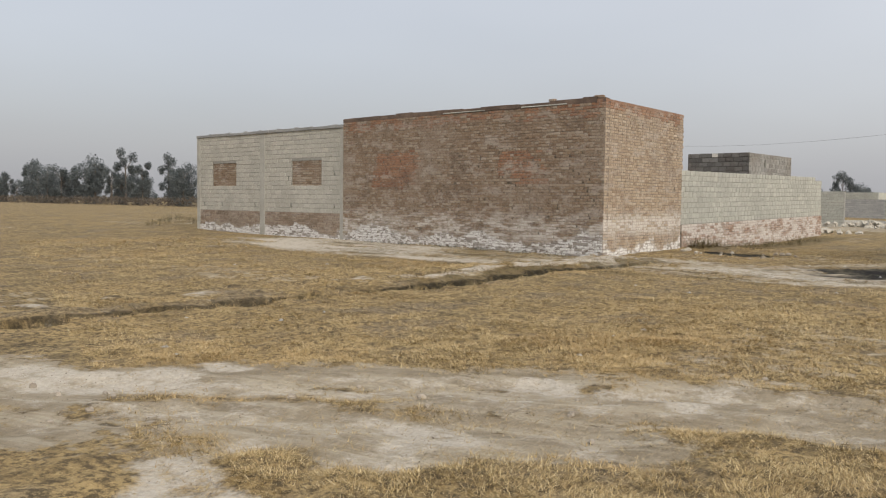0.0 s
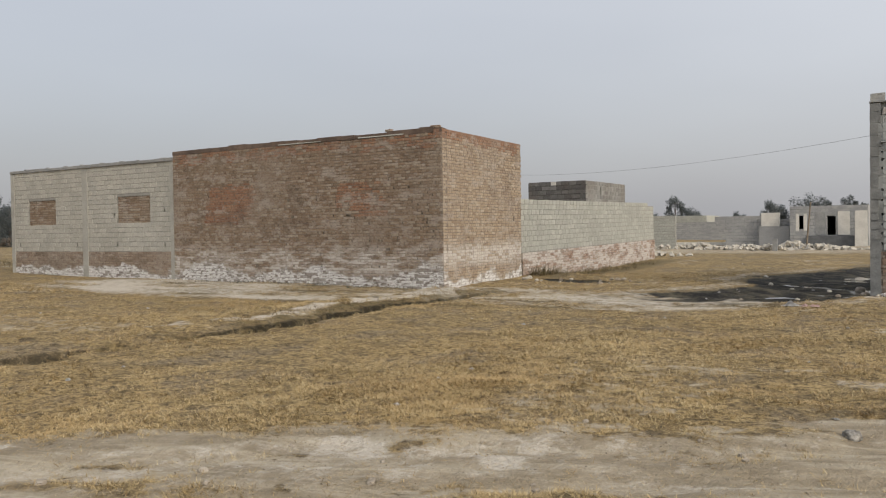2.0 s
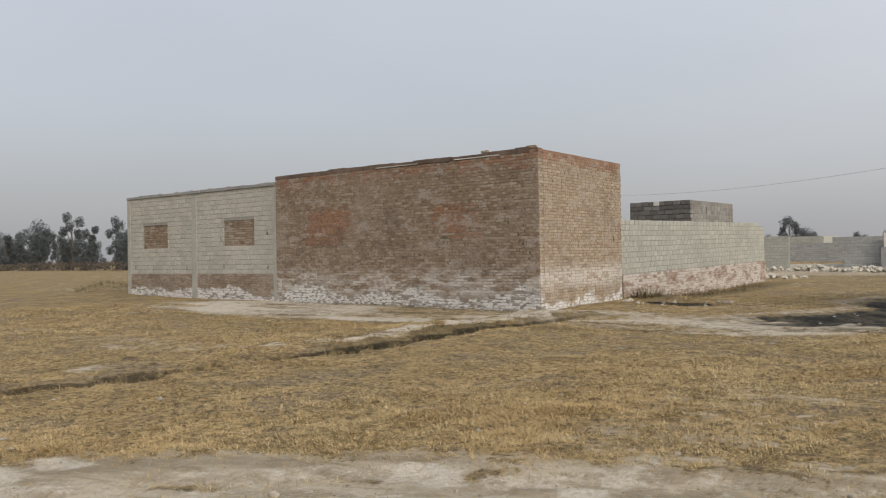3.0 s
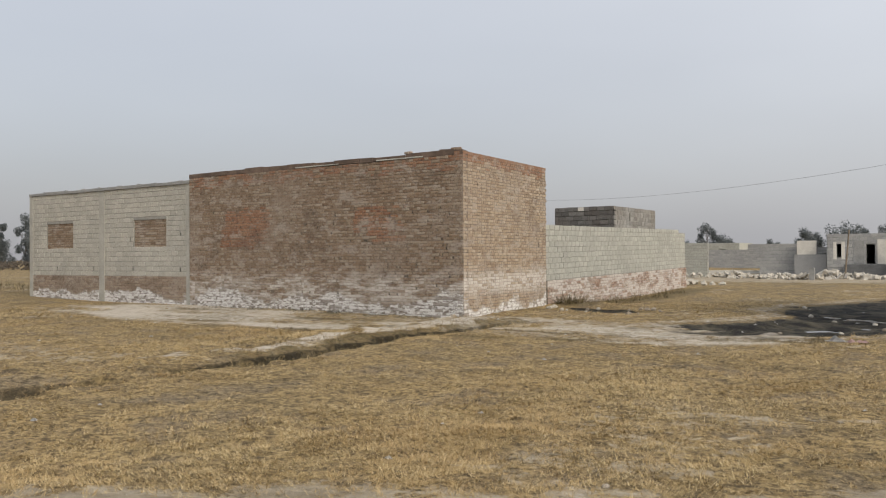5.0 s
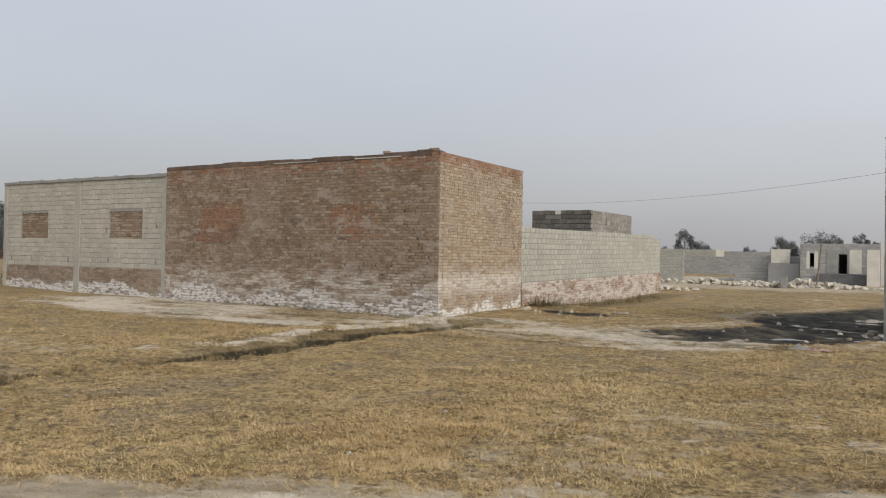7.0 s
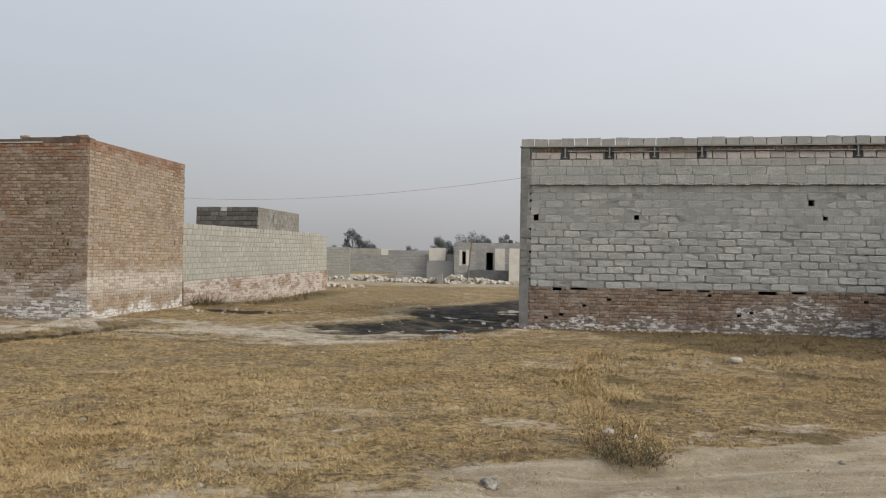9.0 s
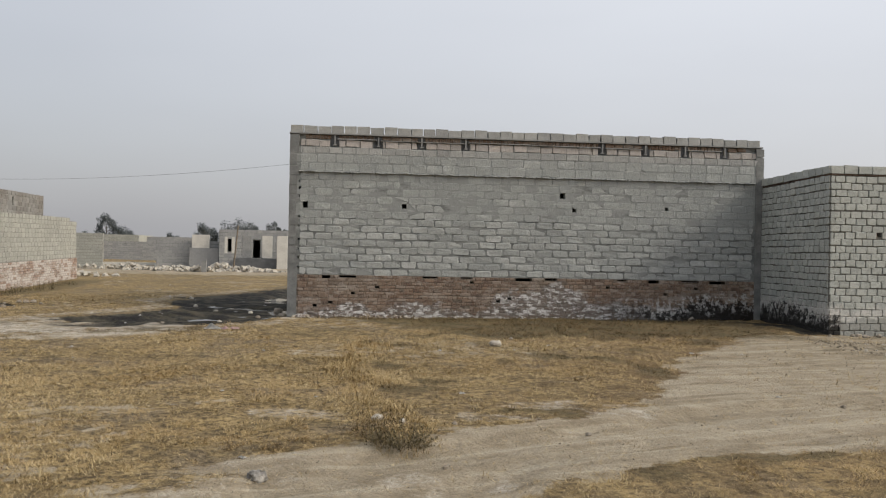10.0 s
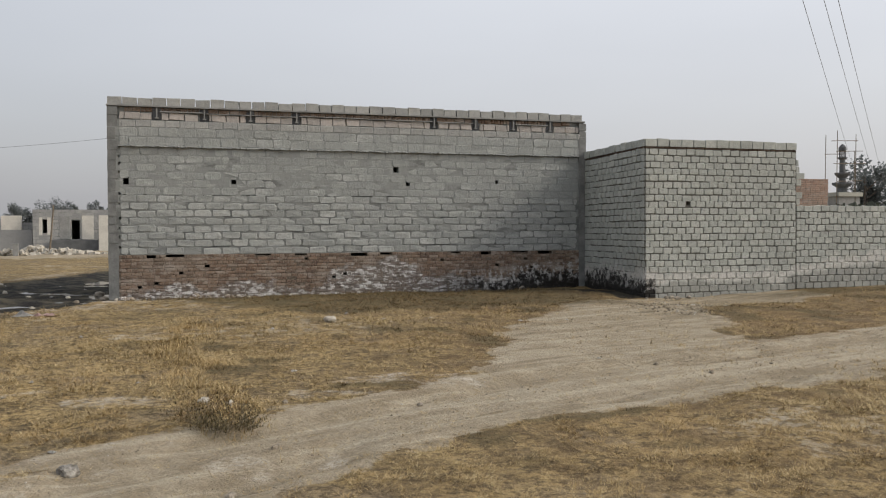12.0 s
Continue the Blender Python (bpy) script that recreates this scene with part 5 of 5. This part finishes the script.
for _ in range(30):                       # clods and pebbles on the track
    k = rs.randrange(3, 12)
    f = rs.random()
    x = TRACK[k][0] * (1 - f) + TRACK[k + 1][0] * f + rs.uniform(-0.9, 0.9)
    y = TRACK[k][1] * (1 - f) + TRACK[k + 1][1] * f + rs.uniform(-0.9, 0.9)
    stone("pebble", x, y, rs.uniform(0.025, 0.06), M_STONE_GREY, "small pebble on the beaten track", "pebbles on the track", category="pebble")


def weed(x, y, r, height, count, label, material):
    rng = np.random.RandomState(int(abs(x * 31 + y * 17)) + 3)
    rad, a = r * np.sqrt(rng.rand(count)), rng.uniform(0, 2 * math.pi, count)
    bx, by = x + rad * np.cos(a), y + rad * np.sin(a)
    base = np.stack([bx - x, by - y, land(bx, by)[0] - ground_z(x, y) - 0.01], 1)
    me = blades_mesh("weed_clump", material, base, rng.uniform(0, 2 * math.pi, count), np.radians(rng.uniform(5, 86, count)), height * rng.uniform(0.35, 1.0, count), height * rng.uniform(0.02, 0.055, count))
    ob = new("weed_clump", me)
    ob.location = (x, y, ground_z(x, y))
    return tagged(ob, label, "weed", "weed clumps", "stuff")


def twiggy(x, y, r, height, count, label, material, seed):
    """Low withered bush: thin splayed stems that carry small leaves along their length."""
    rng = np.random.RandomState(seed)
    rad, a = r * np.sqrt(rng.rand(count)), rng.uniform(0, 2 * math.pi, count)
    root = np.stack([rad * np.cos(a), rad * np.sin(a), np.full(count, -0.01)], 1)
    azim, tilt = a + rng.normal(0, 0.9, count), np.radians(rng.uniform(8, 72, count))
    long = height * rng.uniform(0.45, 1.0, count)
    d = np.stack([np.cos(azim) * np.sin(tilt), np.sin(azim) * np.sin(tilt), np.cos(tilt)], 1)
    k = 9
    f = np.tile(np.linspace(0.25, 1.0, k), count)[:, None]
    leaf = np.repeat(root, k, 0) + np.repeat(d * long[:, None], k, 0) * f
    n = count * k
    base = np.concatenate([root, leaf])
    me = blades_mesh("weed_clump", material, base, np.concatenate([azim, rng.uniform(0, 6.28, n)]), np.concatenate([tilt, np.radians(rng.uniform(20, 110, n))]), np.concatenate([long, rng.uniform(0.012, 0.034, n)]), np.concatenate([np.full(count, 0.003), rng.uniform(0.005, 0.013, n)]))
    ob = new("weed_clump", me)
    ob.location = (x, y, ground_z(x, y))
    return tagged(ob, label, "weed", "weed clumps", "stuff")


twiggy(0.57, 8.12, 0.19, 0.21, 230, "withered grey-brown weed clump beside the track", M_WEED, 3)
twiggy(0.68, 8.22, 0.16, 0.21, 45, "withered straw-coloured weed clump beside the track", M_STRAW, 4)
twiggy(0.42, 8.45, 0.22, 0.20, 120, "low dry weeds behind the clump", M_DULL, 5)
weed(0.58, 8.05, 0.2, 0.13, 200, "stiff pale dry stalks at the foot of the weed clump", M_STRAW)
for x, y in ((0.45, 8.75), (0.38, 9.3), (0.32, 10.0), (0.30, 10.9)):
    weed(x, y, 0.26, 0.10, 150, "taller tuft of dry brown grass", M_DULL)
for x, y, r, h in ((-10.35, 23.9, 0.5, 0.45), (-10.4, 25.0, 0.5, 0.3), (-10.5, 26.4, 0.6, 0.28), (-10.5, 28.3, 0.7, 0.3), (-10.55, 30.5, 0.8, 0.3), (-10.65, 33, 0.8, 0.28)):
    weed(x, y, r, h, 420, "dull green weeds along the foot of the boundary wall", M_WEED)
for x in (-0.6, 0.1, 0.8, 1.5, 2.1, 2.8, 3.4, 4.1, 4.7, 5.3, 6.0, 6.6, 7.3, 8.0):
    weed(x, 20.2 + 0.9 * math.sin(x * 5), 0.6, 0.15, 420, "low dark weeds before the grey building", M_DULL)
for y in (10.6, 11.6, 12.6, 13.7, 14.8, 16.0, 17.0):
    weed(-9.55, y, 0.35, 0.12, 260, "short dull weeds on the ditch bank", M_DULL)
weed(-31.6, 19.1, 1.2, 0.35, 500, "dry brown weeds on a mound of earth", M_WEED)
for x in (-18.6, -17.2, -15.7, -14.3, -13.0, -11.9):
    weed(x, 18.36, 0.45, 0.15, 320, "low green weeds at the brick wall's foot", M_HEDGE)

# ---------------------------------------------------------------- cables
def cable(name, a, b, sag, radius, label):
    bm, last = bmesh.new(), None
    a, b = Vector(a), Vector(b)
    n = 24
    side = (b - a).cross(Vector((0, 0, 1))).normalized()
    for k in range(n + 1):
        s = k / n
        p = a.lerp(b, s) - Vector((0, 0, sag * 4 * s * (1 - s)))
        ring = [bm.verts.new(p + radius * (math.cos(q) * side + math.sin(q) * Vector((0, 0, 1)))) for q in (0, math.pi / 2, math.pi, 3 * math.pi / 2)]
        if last:
            for q in range(4):
                bm.faces.new((last[q], last[(q + 1) % 4], ring[(q + 1) % 4], ring[q]))
        last = ring
    return tagged(part(name, bm, M_CABLE, None), label, "cable", "overhead cables")


cable("overhead_cable", (-1.41, 21.70, 3.43), (-16.0, 31.0, 3.74), 0.30, 0.0032, "thin dark cable slung between the two buildings")
for near, far in (((13.4, 17.6, 6.5), (41.0, 46.0, 5.4)), ((13.8, 17.4, 6.45), (41.8, 45.3, 5.2)), ((14.0, 17.2, 6.4), (42.1, 44.9, 5.2))):
    p, q = Vector(near), Vector(far)
    cable("overhead_cable", p + (p - q) * 0.75, q + (q - p) * 0.6, 0.25, 0.0065, "thin aluminium power line overhead")


# ---------------------------------------------------------------- trees
def tree(height, width, seed, bare=0.25, lumps=13, leaves=260, leaf=0.22):
    rnd = random.Random(seed)
    root = thing("tree", "grey-green roadside tree with the haze tinted into its leaves", "tree", group="far trees")
    bm = bmesh.new()

    def limb(a, b, r0, r1):
        axis = (b - a).normalized()
        s = axis.orthogonal().normalized()
        t = axis.cross(s)
        rings = [[bm.verts.new(p + r * (math.cos(q * math.pi / 3) * s + math.sin(q * math.pi / 3) * t)) for q in range(6)] for p, r in ((a, r0), (a.lerp(b, 0.5) + Vector((rnd.uniform(-0.1, 0.1), rnd.uniform(-0.1, 0.1), 0)), (r0 + r1) / 2), (b, r1))]
        for lo, hi in zip(rings, rings[1:]):
            for q in range(6):
                bm.faces.new((lo[q], lo[(q + 1) % 6], hi[(q + 1) % 6], hi[q]))

    limb(Vector((0, 0, -0.2)), Vector((rnd.uniform(-0.3, 0.3), 0, height * 0.9)), height * 0.025, 0.03)
    centres = []
    for k in range(lumps):
        h = height * (bare + (0.94 - bare) * (k + rnd.random()) / lumps)
        spread = width / 2 * (1 - abs((h / height - 0.5)) ** 1.5) * rnd.uniform(0.2, 0.95)
        a = rnd.uniform(0, 2 * math.pi)
        c = Vector((spread * math.cos(a), spread * math.sin(a), h))
        limb(Vector((0, 0, max(0.3, h * 0.75))), c, 0.06, 0.02)
        centres.append((c, width * rnd.uniform(0.15, 0.27)))
    part("trunk", bm, M_BARK, root)
    verts, faces = [], []
    for c, r in centres:
        for _ in range(leaves):
            d = Vector((rnd.gauss(0, 1), rnd.gauss(0, 1), rnd.gauss(0, 1))).normalized() * r * rnd.uniform(0.35, 1.08)
            p = c + Vector((d.x, d.y, d.z * 1.15))
            q = [p + Vector((rnd.uniform(-1, 1), rnd.uniform(-1, 1), rnd.uniform(-1, 1))) * leaf for _ in range(3)]
            faces.append((len(verts), len(verts) + 1, len(verts) + 2))
            verts += q
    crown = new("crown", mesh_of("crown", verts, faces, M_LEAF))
    crown.parent = root
    return root


kinds = [tree(9.0, 4.2, 1), tree(8.0, 6.0, 2, bare=0.1), tree(9.5, 3.4, 3, bare=0.3, lumps=10, leaves=240), tree(7.0, 5.0, 4, bare=0.1, lumps=14), tree(6.0, 2.6, 5, lumps=7)]
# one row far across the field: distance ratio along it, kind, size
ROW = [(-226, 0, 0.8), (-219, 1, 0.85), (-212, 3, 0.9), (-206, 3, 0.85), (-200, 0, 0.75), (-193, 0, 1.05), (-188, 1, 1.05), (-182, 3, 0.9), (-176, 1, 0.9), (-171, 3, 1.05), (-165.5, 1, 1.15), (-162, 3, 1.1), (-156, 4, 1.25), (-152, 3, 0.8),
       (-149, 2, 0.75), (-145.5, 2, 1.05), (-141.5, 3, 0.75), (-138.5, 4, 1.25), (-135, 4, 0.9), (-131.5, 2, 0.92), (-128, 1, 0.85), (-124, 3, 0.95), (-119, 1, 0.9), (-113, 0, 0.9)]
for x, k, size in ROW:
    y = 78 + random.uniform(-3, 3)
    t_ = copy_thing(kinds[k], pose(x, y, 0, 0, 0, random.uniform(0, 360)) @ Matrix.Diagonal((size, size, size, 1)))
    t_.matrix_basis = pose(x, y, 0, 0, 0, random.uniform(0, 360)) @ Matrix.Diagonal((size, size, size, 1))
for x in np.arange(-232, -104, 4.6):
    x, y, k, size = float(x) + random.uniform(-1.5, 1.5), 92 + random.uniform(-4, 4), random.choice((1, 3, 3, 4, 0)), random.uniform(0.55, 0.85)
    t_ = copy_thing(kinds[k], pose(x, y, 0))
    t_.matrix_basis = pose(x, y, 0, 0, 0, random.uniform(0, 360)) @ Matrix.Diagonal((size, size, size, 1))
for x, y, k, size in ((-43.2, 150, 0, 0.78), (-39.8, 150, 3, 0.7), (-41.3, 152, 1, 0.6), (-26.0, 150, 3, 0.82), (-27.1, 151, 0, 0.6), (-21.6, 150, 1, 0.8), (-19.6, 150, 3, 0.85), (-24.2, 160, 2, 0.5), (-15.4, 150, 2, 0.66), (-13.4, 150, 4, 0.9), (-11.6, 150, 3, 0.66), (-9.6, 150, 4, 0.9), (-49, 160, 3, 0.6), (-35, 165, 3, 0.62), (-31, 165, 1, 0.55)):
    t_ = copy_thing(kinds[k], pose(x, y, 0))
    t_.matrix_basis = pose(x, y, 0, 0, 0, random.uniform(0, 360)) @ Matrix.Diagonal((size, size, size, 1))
for x, y, k, size in ((69.5, 75, 3, 1.2), (72, 76, 1, 0.95), (60, 84, 3, 0.95)):
    t_ = copy_thing(kinds[k], pose(x, y, 0))
    t_.matrix_basis = pose(x, y, 0, 0, 0, random.uniform(0, 360)) @ Matrix.Diagonal((size, size, size, 1))
for k, ob in enumerate(kinds):
    ob.location = (-234 - 7 * k, 80, 0)


def hedge(name, x0, x1, y, height, depth, count, label, material, rise=0.0):
    rng = np.random.RandomState(int(abs(x0) + y))
    x = rng.uniform(x0, x1, count)
    top = height * (0.75 + 0.35 * value_noise(x, x * 0, 2.0, 8)) + rise * (x - x0)
    p = np.stack([x, y + rng.uniform(-depth / 2, depth / 2, count), rng.uniform(0, 1, count) ** 0.6 * top], 1)
    q = p[:, None] + rng.uniform(-0.3, 0.3, (count, 3, 3))
    me = mesh_of(name, q.reshape(-1, 3).tolist(), np.arange(3 * count).reshape(-1, 3).tolist(), material)
    return tagged(new(name, me), label, "shrubs", kind="stuff")


hedge("scrub", -240, -108, 74, 1.5, 4, 5200, "low brown scrub along the far edge of the field", leaf_material("brown_scrub", (0.17, 0.145, 0.12), (0.22, 0.19, 0.155)))
hedge("hedge", 34, 56, 40, 2.85, 2.0, 2600, "dark overgrown hedge behind the low block wall", M_HEDGE, 0.03)

# ---------------------------------------------------------------- unfinished houses beyond the lane
def far_house(label, x0, x1, y, z0, z1, depth, material, holes=(), blocks=True):
    root = thing("house", label, "building", ((x0 + x1) / 2, y, 0), "far houses")
    m, w_ = frame_of(x0, y, x1, y)
    f = wall_body("wall", root, m, cut_out(w_, z0, z1, 0.2, list(holes)), M_MORTAR_GREY if blocks else material)
    wall_body("wall", root, Matrix(), [(x0, x0 + 0.2, y + 0.205, y + depth, z0, z1)], material)
    wall_body("wall", root, Matrix(), [(x1 - 0.2, x1, y + 0.205, y + depth, z0, z1)], material)
    wall_body("wall", root, Matrix(), [(x0 + 0.205, x1 - 0.205, y + depth - 0.2, y + depth, z0, z1)], material)
    wall_body("roof", root, Matrix(), [(x0 + 0.21, x1 - 0.21, y + 0.21, y + depth - 0.21, z1 - 0.15, z1 - 0.02)], M_CEMENT)
    if blocks:
        masonry(f, "block", Matrix(), w_, z0, z1, 0.4, 0.2, 0.02, material, proud=0.012, jitter=0.005, holes=list(holes))
    return root, m


house, mh = far_house("unfinished grey block house with an open doorway", -8.85, -4.45, 57.0, 0.1, 2.72, 5.0, M_FAR, holes=[(0.55, 0.80, 1.25, 2.2), (2.15, 2.62, 0.92, 2.08)])
for r, lab in (((0.36, 0.54, -0.02, 0.1, 1.2, 2.25), "limewashed window jamb"), ((0.81, 1.0, -0.02, 0.1, 1.2, 2.25), "limewashed window jamb"), ((2.75, 3.4, -0.04, 0.15, 0.92, 2.36), "pale plastered panel"), ((1.5, 2.05, -0.03, 0.1, 0.92, 2.3), "pale grey plastered panel"), ((3.78, 4.42, -0.9, -0.7, 0.1, 2.36), "pale plastered end wall")):
    wall_body("panel", house, mh, [r], M_WHITE if "lime" in lab or "pale plastered" in lab else M_CEMENT, lab)
wall_body("plinth", house, mh, [(1.0, 3.7, -0.5, -0.02, 0.1, 0.88)], M_OLDCEMENT, "dark damp plinth")
far_house("low roofless block house with one plastered corner", -13.0, -8.9, 58.0, 0.1, 1.95, 4.0, M_FAR, holes=[])
pan = thing("plastered_wall", "free-standing pale plastered wall panel", "wall", (-10.1, 57.6, 0))
wall_body("wall", pan, Matrix(), [(-10.65, -9.55, 57.55, 57.75, 1.5, 2.36)], M_WHITE)
wall_body("plinth", pan, Matrix(), [(-10.8, -8.95, 57.5, 57.8, 0.1, 1.49)], M_FAR)
far_house("long unplastered block boundary of a far plot", -34.0, -16.0, 83.0, 0.1, 2.02, 6.0, M_FAR)
far_house("far flat-roofed grey house", -24.0, -18.5, 100.0, 0.1, 2.75, 6.0, M_FAR, holes=[(1.0, 1.8, 1.2, 2.2), (3.3, 4.1, 1.2, 2.2)])
far_house("far flat-roofed pale house", -35.0, -28.0, 112.0, 0.1, 3.1, 7.0, M_PALE, holes=[(1.2, 2.2, 1.2, 2.3), (4.4, 5.4, 1.2, 2.3)])
far_house("far flat-roofed grey house", -15.0, -6.0, 106.0, 0.1, 2.9, 7.0, M_FAR, holes=[(2, 2.9, 1.2, 2.2), (6, 6.9, 1.2, 2.2)])
far_house("far flat-roofed grey house", -50, -40, 120.0, 0.1, 3.0, 7.0, M_FAR, holes=[(2, 2.9, 1.2, 2.2), (6, 6.9, 1.2, 2.2)])
far_house("far flat-roofed grey house", -8.0, 6.0, 74.0, 0.1, 2.95, 6.0, M_FAR)
kerb = thing("kerb", "long low pale kerb across the far lane", "kerb", (-17, 62, 0))
wall_body("kerb_stone", kerb, Matrix(), [(-27, -11.5, 61.8, 62.1, 0.1, 0.42)], M_WHITE)


def heap(x, y, wide, high, n, seed):
    """Tumbled blocks in one heap."""
    rnd = random.Random(seed)
    bm = bmesh.new()
    z0 = ground_z(x, y)
    for _ in range(n):
        px = rnd.gauss(0, wide / 3.2)
        h = 0.55 * high * max(0.05, 1 - (abs(px) / (wide / 1.7)) ** 1.3)
        k = len(bm.verts)
        l = rnd.uniform(0.14, 0.34)
        add_box(bm, -l / 2, l / 2, -0.08, 0.08, -0.07, 0.07, jitter=0.03)
        bm.verts.ensure_lookup_table()
        m = pose(px, rnd.uniform(-0.5, 0.5), h * rnd.uniform(0.05, 0.95), rnd.uniform(-60, 60), rnd.uniform(-60, 60), rnd.uniform(0, 180))
        bmesh.ops.transform(bm, matrix=m, verts=bm.verts[k:])
    ob = part("rubble_heap", bm, M_STONE, None)
    ob.location = (x, y, z0)
    return tagged(ob, "low heap of tumbled pale blocks and rubble", "rubble", "rubble heaps", "stuff")


for k, (x, y, wd, hg, n) in enumerate(((-14.8, 48.9, 2.2, 0.45, 34), (-13.2, 50.5, 1.6, 0.5, 30), (-12.4, 49.6, 1.8, 0.6, 34), (-10.9, 48.2, 2.0, 0.45, 34), (-9.9, 49.5, 1.8, 0.45, 30), (-8.2, 47.5, 1.6, 0.5, 34), (-7.6, 50.5, 2.0, 0.75, 44), (-6.2, 49.0, 2.2, 0.55, 44), (-4.9, 48.6, 1.8, 0.35, 28), (-11.8, 39.5, 2.0, 0.25, 22), (-16.5, 55, 3.0, 0.5, 34))):
    heap(x, y, wd, hg, n, 40 + k)
pole = thing("bamboo_pole", "leaning bare wooden pole among the rubble", "pole", (-6.75, 49.2, 0.2))
bm = bmesh.new()
bmesh.ops.create_cone(bm, cap_ends=True, segments=8, radius1=0.05, radius2=0.035, depth=2.6)
part("pole", bm, M_WOOD, pole).matrix_local = pose(0.1, 0, 1.25, 0, 5, 0)
post = thing("concrete_post", "short square concrete post beside the rubble", "post", (-7.9, 46.8, 0.2))
part("post", boxes((-0.12, 0.12, -0.1, 0.1, -0.1, 0.62), jitter=0.01), M_CEMENT, post)

# ---------------------------------------------------------------- behind the low block wall
room = thing("brick_room", "small roofless pale red brick room behind the block wall", "building", (22, 30, 0))
mr, wr = frame_of(18.0, 30.0, 24.95, 30.0)
rw = wall_body("front_wall", room, mr, [(0, wr, 0, 0.22, -0.1, 3.4)], M_MORTAR_PALE)
wall_body("side_wall", room, Matrix(), [(24.75, 24.95, 30.23, 34, -0.1, 3.4)], M_PINK)
masonry(rw, "brick", Matrix(), wr, 1.5, 3.4, 0.235, 0.08, 0.012, M_PINK, proud=0.01, near=(5.2, 7, 2.2, 3.4), most=60)

mina = thing("minaret", "unfinished grey minaret wrapped in bamboo scaffolding", "tower", (61.8, 70, 0))


def turned(profile, segments=12):
    bm, last = bmesh.new(), None
    for r, z in profile:
        ring = [bm.verts.new((r * math.cos(2 * math.pi * k / segments), r * math.sin(2 * math.pi * k / segments), z)) for k in range(segments)]
        if last:
            for k in range(segments):
                bm.faces.new((last[k], last[(k + 1) % segments], ring[(k + 1) % segments], ring[k]))
        else:
            bm.faces.new(list(reversed(ring)))
        last = ring
    bm.faces.new(last)
    return bm


part("shaft", turned([(0.5, 0), (0.48, 5.6), (0.34, 5.7), (0.31, 6.9), (0.28, 7.0), (0.26, 8.3)]), M_OLDCEMENT, mina)
part("balcony", turned([(0.36, 6.4), (0.72, 6.75), (0.72, 6.92), (0.32, 6.95)]), M_OLDCEMENT, mina)
part("balcony", turned([(0.5, 5.45), (0.95, 5.75), (0.95, 5.95), (0.4, 5.97)]), M_OLDCEMENT, mina)
part("balcony", turned([(0.26, 8.2), (0.46, 8.35), (0.46, 8.44), (0.2, 8.46)]), M_OLDCEMENT, mina)
part("dome", turned([(0.30, 9.0), (0.38, 9.15), (0.36, 9.4), (0.2, 9.62), (0.03, 9.75)]), M_OLDCEMENT, mina)
for k in range(6):
    a = k * math.pi / 3
    part("column", boxes((0.28 * math.cos(a) - 0.035, 0.28 * math.cos(a) + 0.035, 0.28 * math.sin(a) - 0.035, 0.28 * math.sin(a) + 0.035, 8.43, 9.03)), M_OLDCEMENT, mina)
part("ledge", boxes((-1.5, 1.4, -1.2, 1.2, 4.55, 4.95)), M_PALE, mina, "pale roof edge at the tower's foot")
part("base", boxes((-1.3, 1.2, -1.0, 1.0, 0.0, 4.547)), M_CEMENT, mina, "plain grey walls under the tower")


def bar(a, b, r=0.036):
    bm = bmesh.new()
    a, b = Vector(a), Vector(b)
    bmesh.ops.create_cone(bm, cap_ends=True, segments=6, radius1=r, radius2=r, depth=(b - a).length)
    bmesh.ops.transform(bm, matrix=Matrix.Translation((a + b) / 2) @ (b - a).to_track_quat("Z", "Y").to_matrix().to_4x4(), verts=bm.verts)
    return bm


for x, y, top in ((-1.6, -1.0, 10.9), (-1.3, 0.9, 10.7), (0.6, -1.0, 10.6), (1.0, 0.9, 9.6), (0.9, -0.5, 9.0)):
    part("scaffold_pole", bar((x, y, 0), (x + 0.1, y, top)), M_WOOD, mina)
for x0, x1, y, z in ((-2.2, 0.9, -1.05, 9.9), (-1.7, 1.5, -1.05, 8.9), (-2.0, 1.9, -1.05, 7.7), (-1.3, 1.4, 0.95, 8.8), (-1.6, 1.4, -1.05, 6.0)):
    part("scaffold_rail", bar((x0, y, z), (x1, y, z + 0.1), 0.032), M_WOOD, mina)

# ---------------------------------------------------------------- bricks and blocks of all the walls
for args in MASONRY:
    lay(*args)
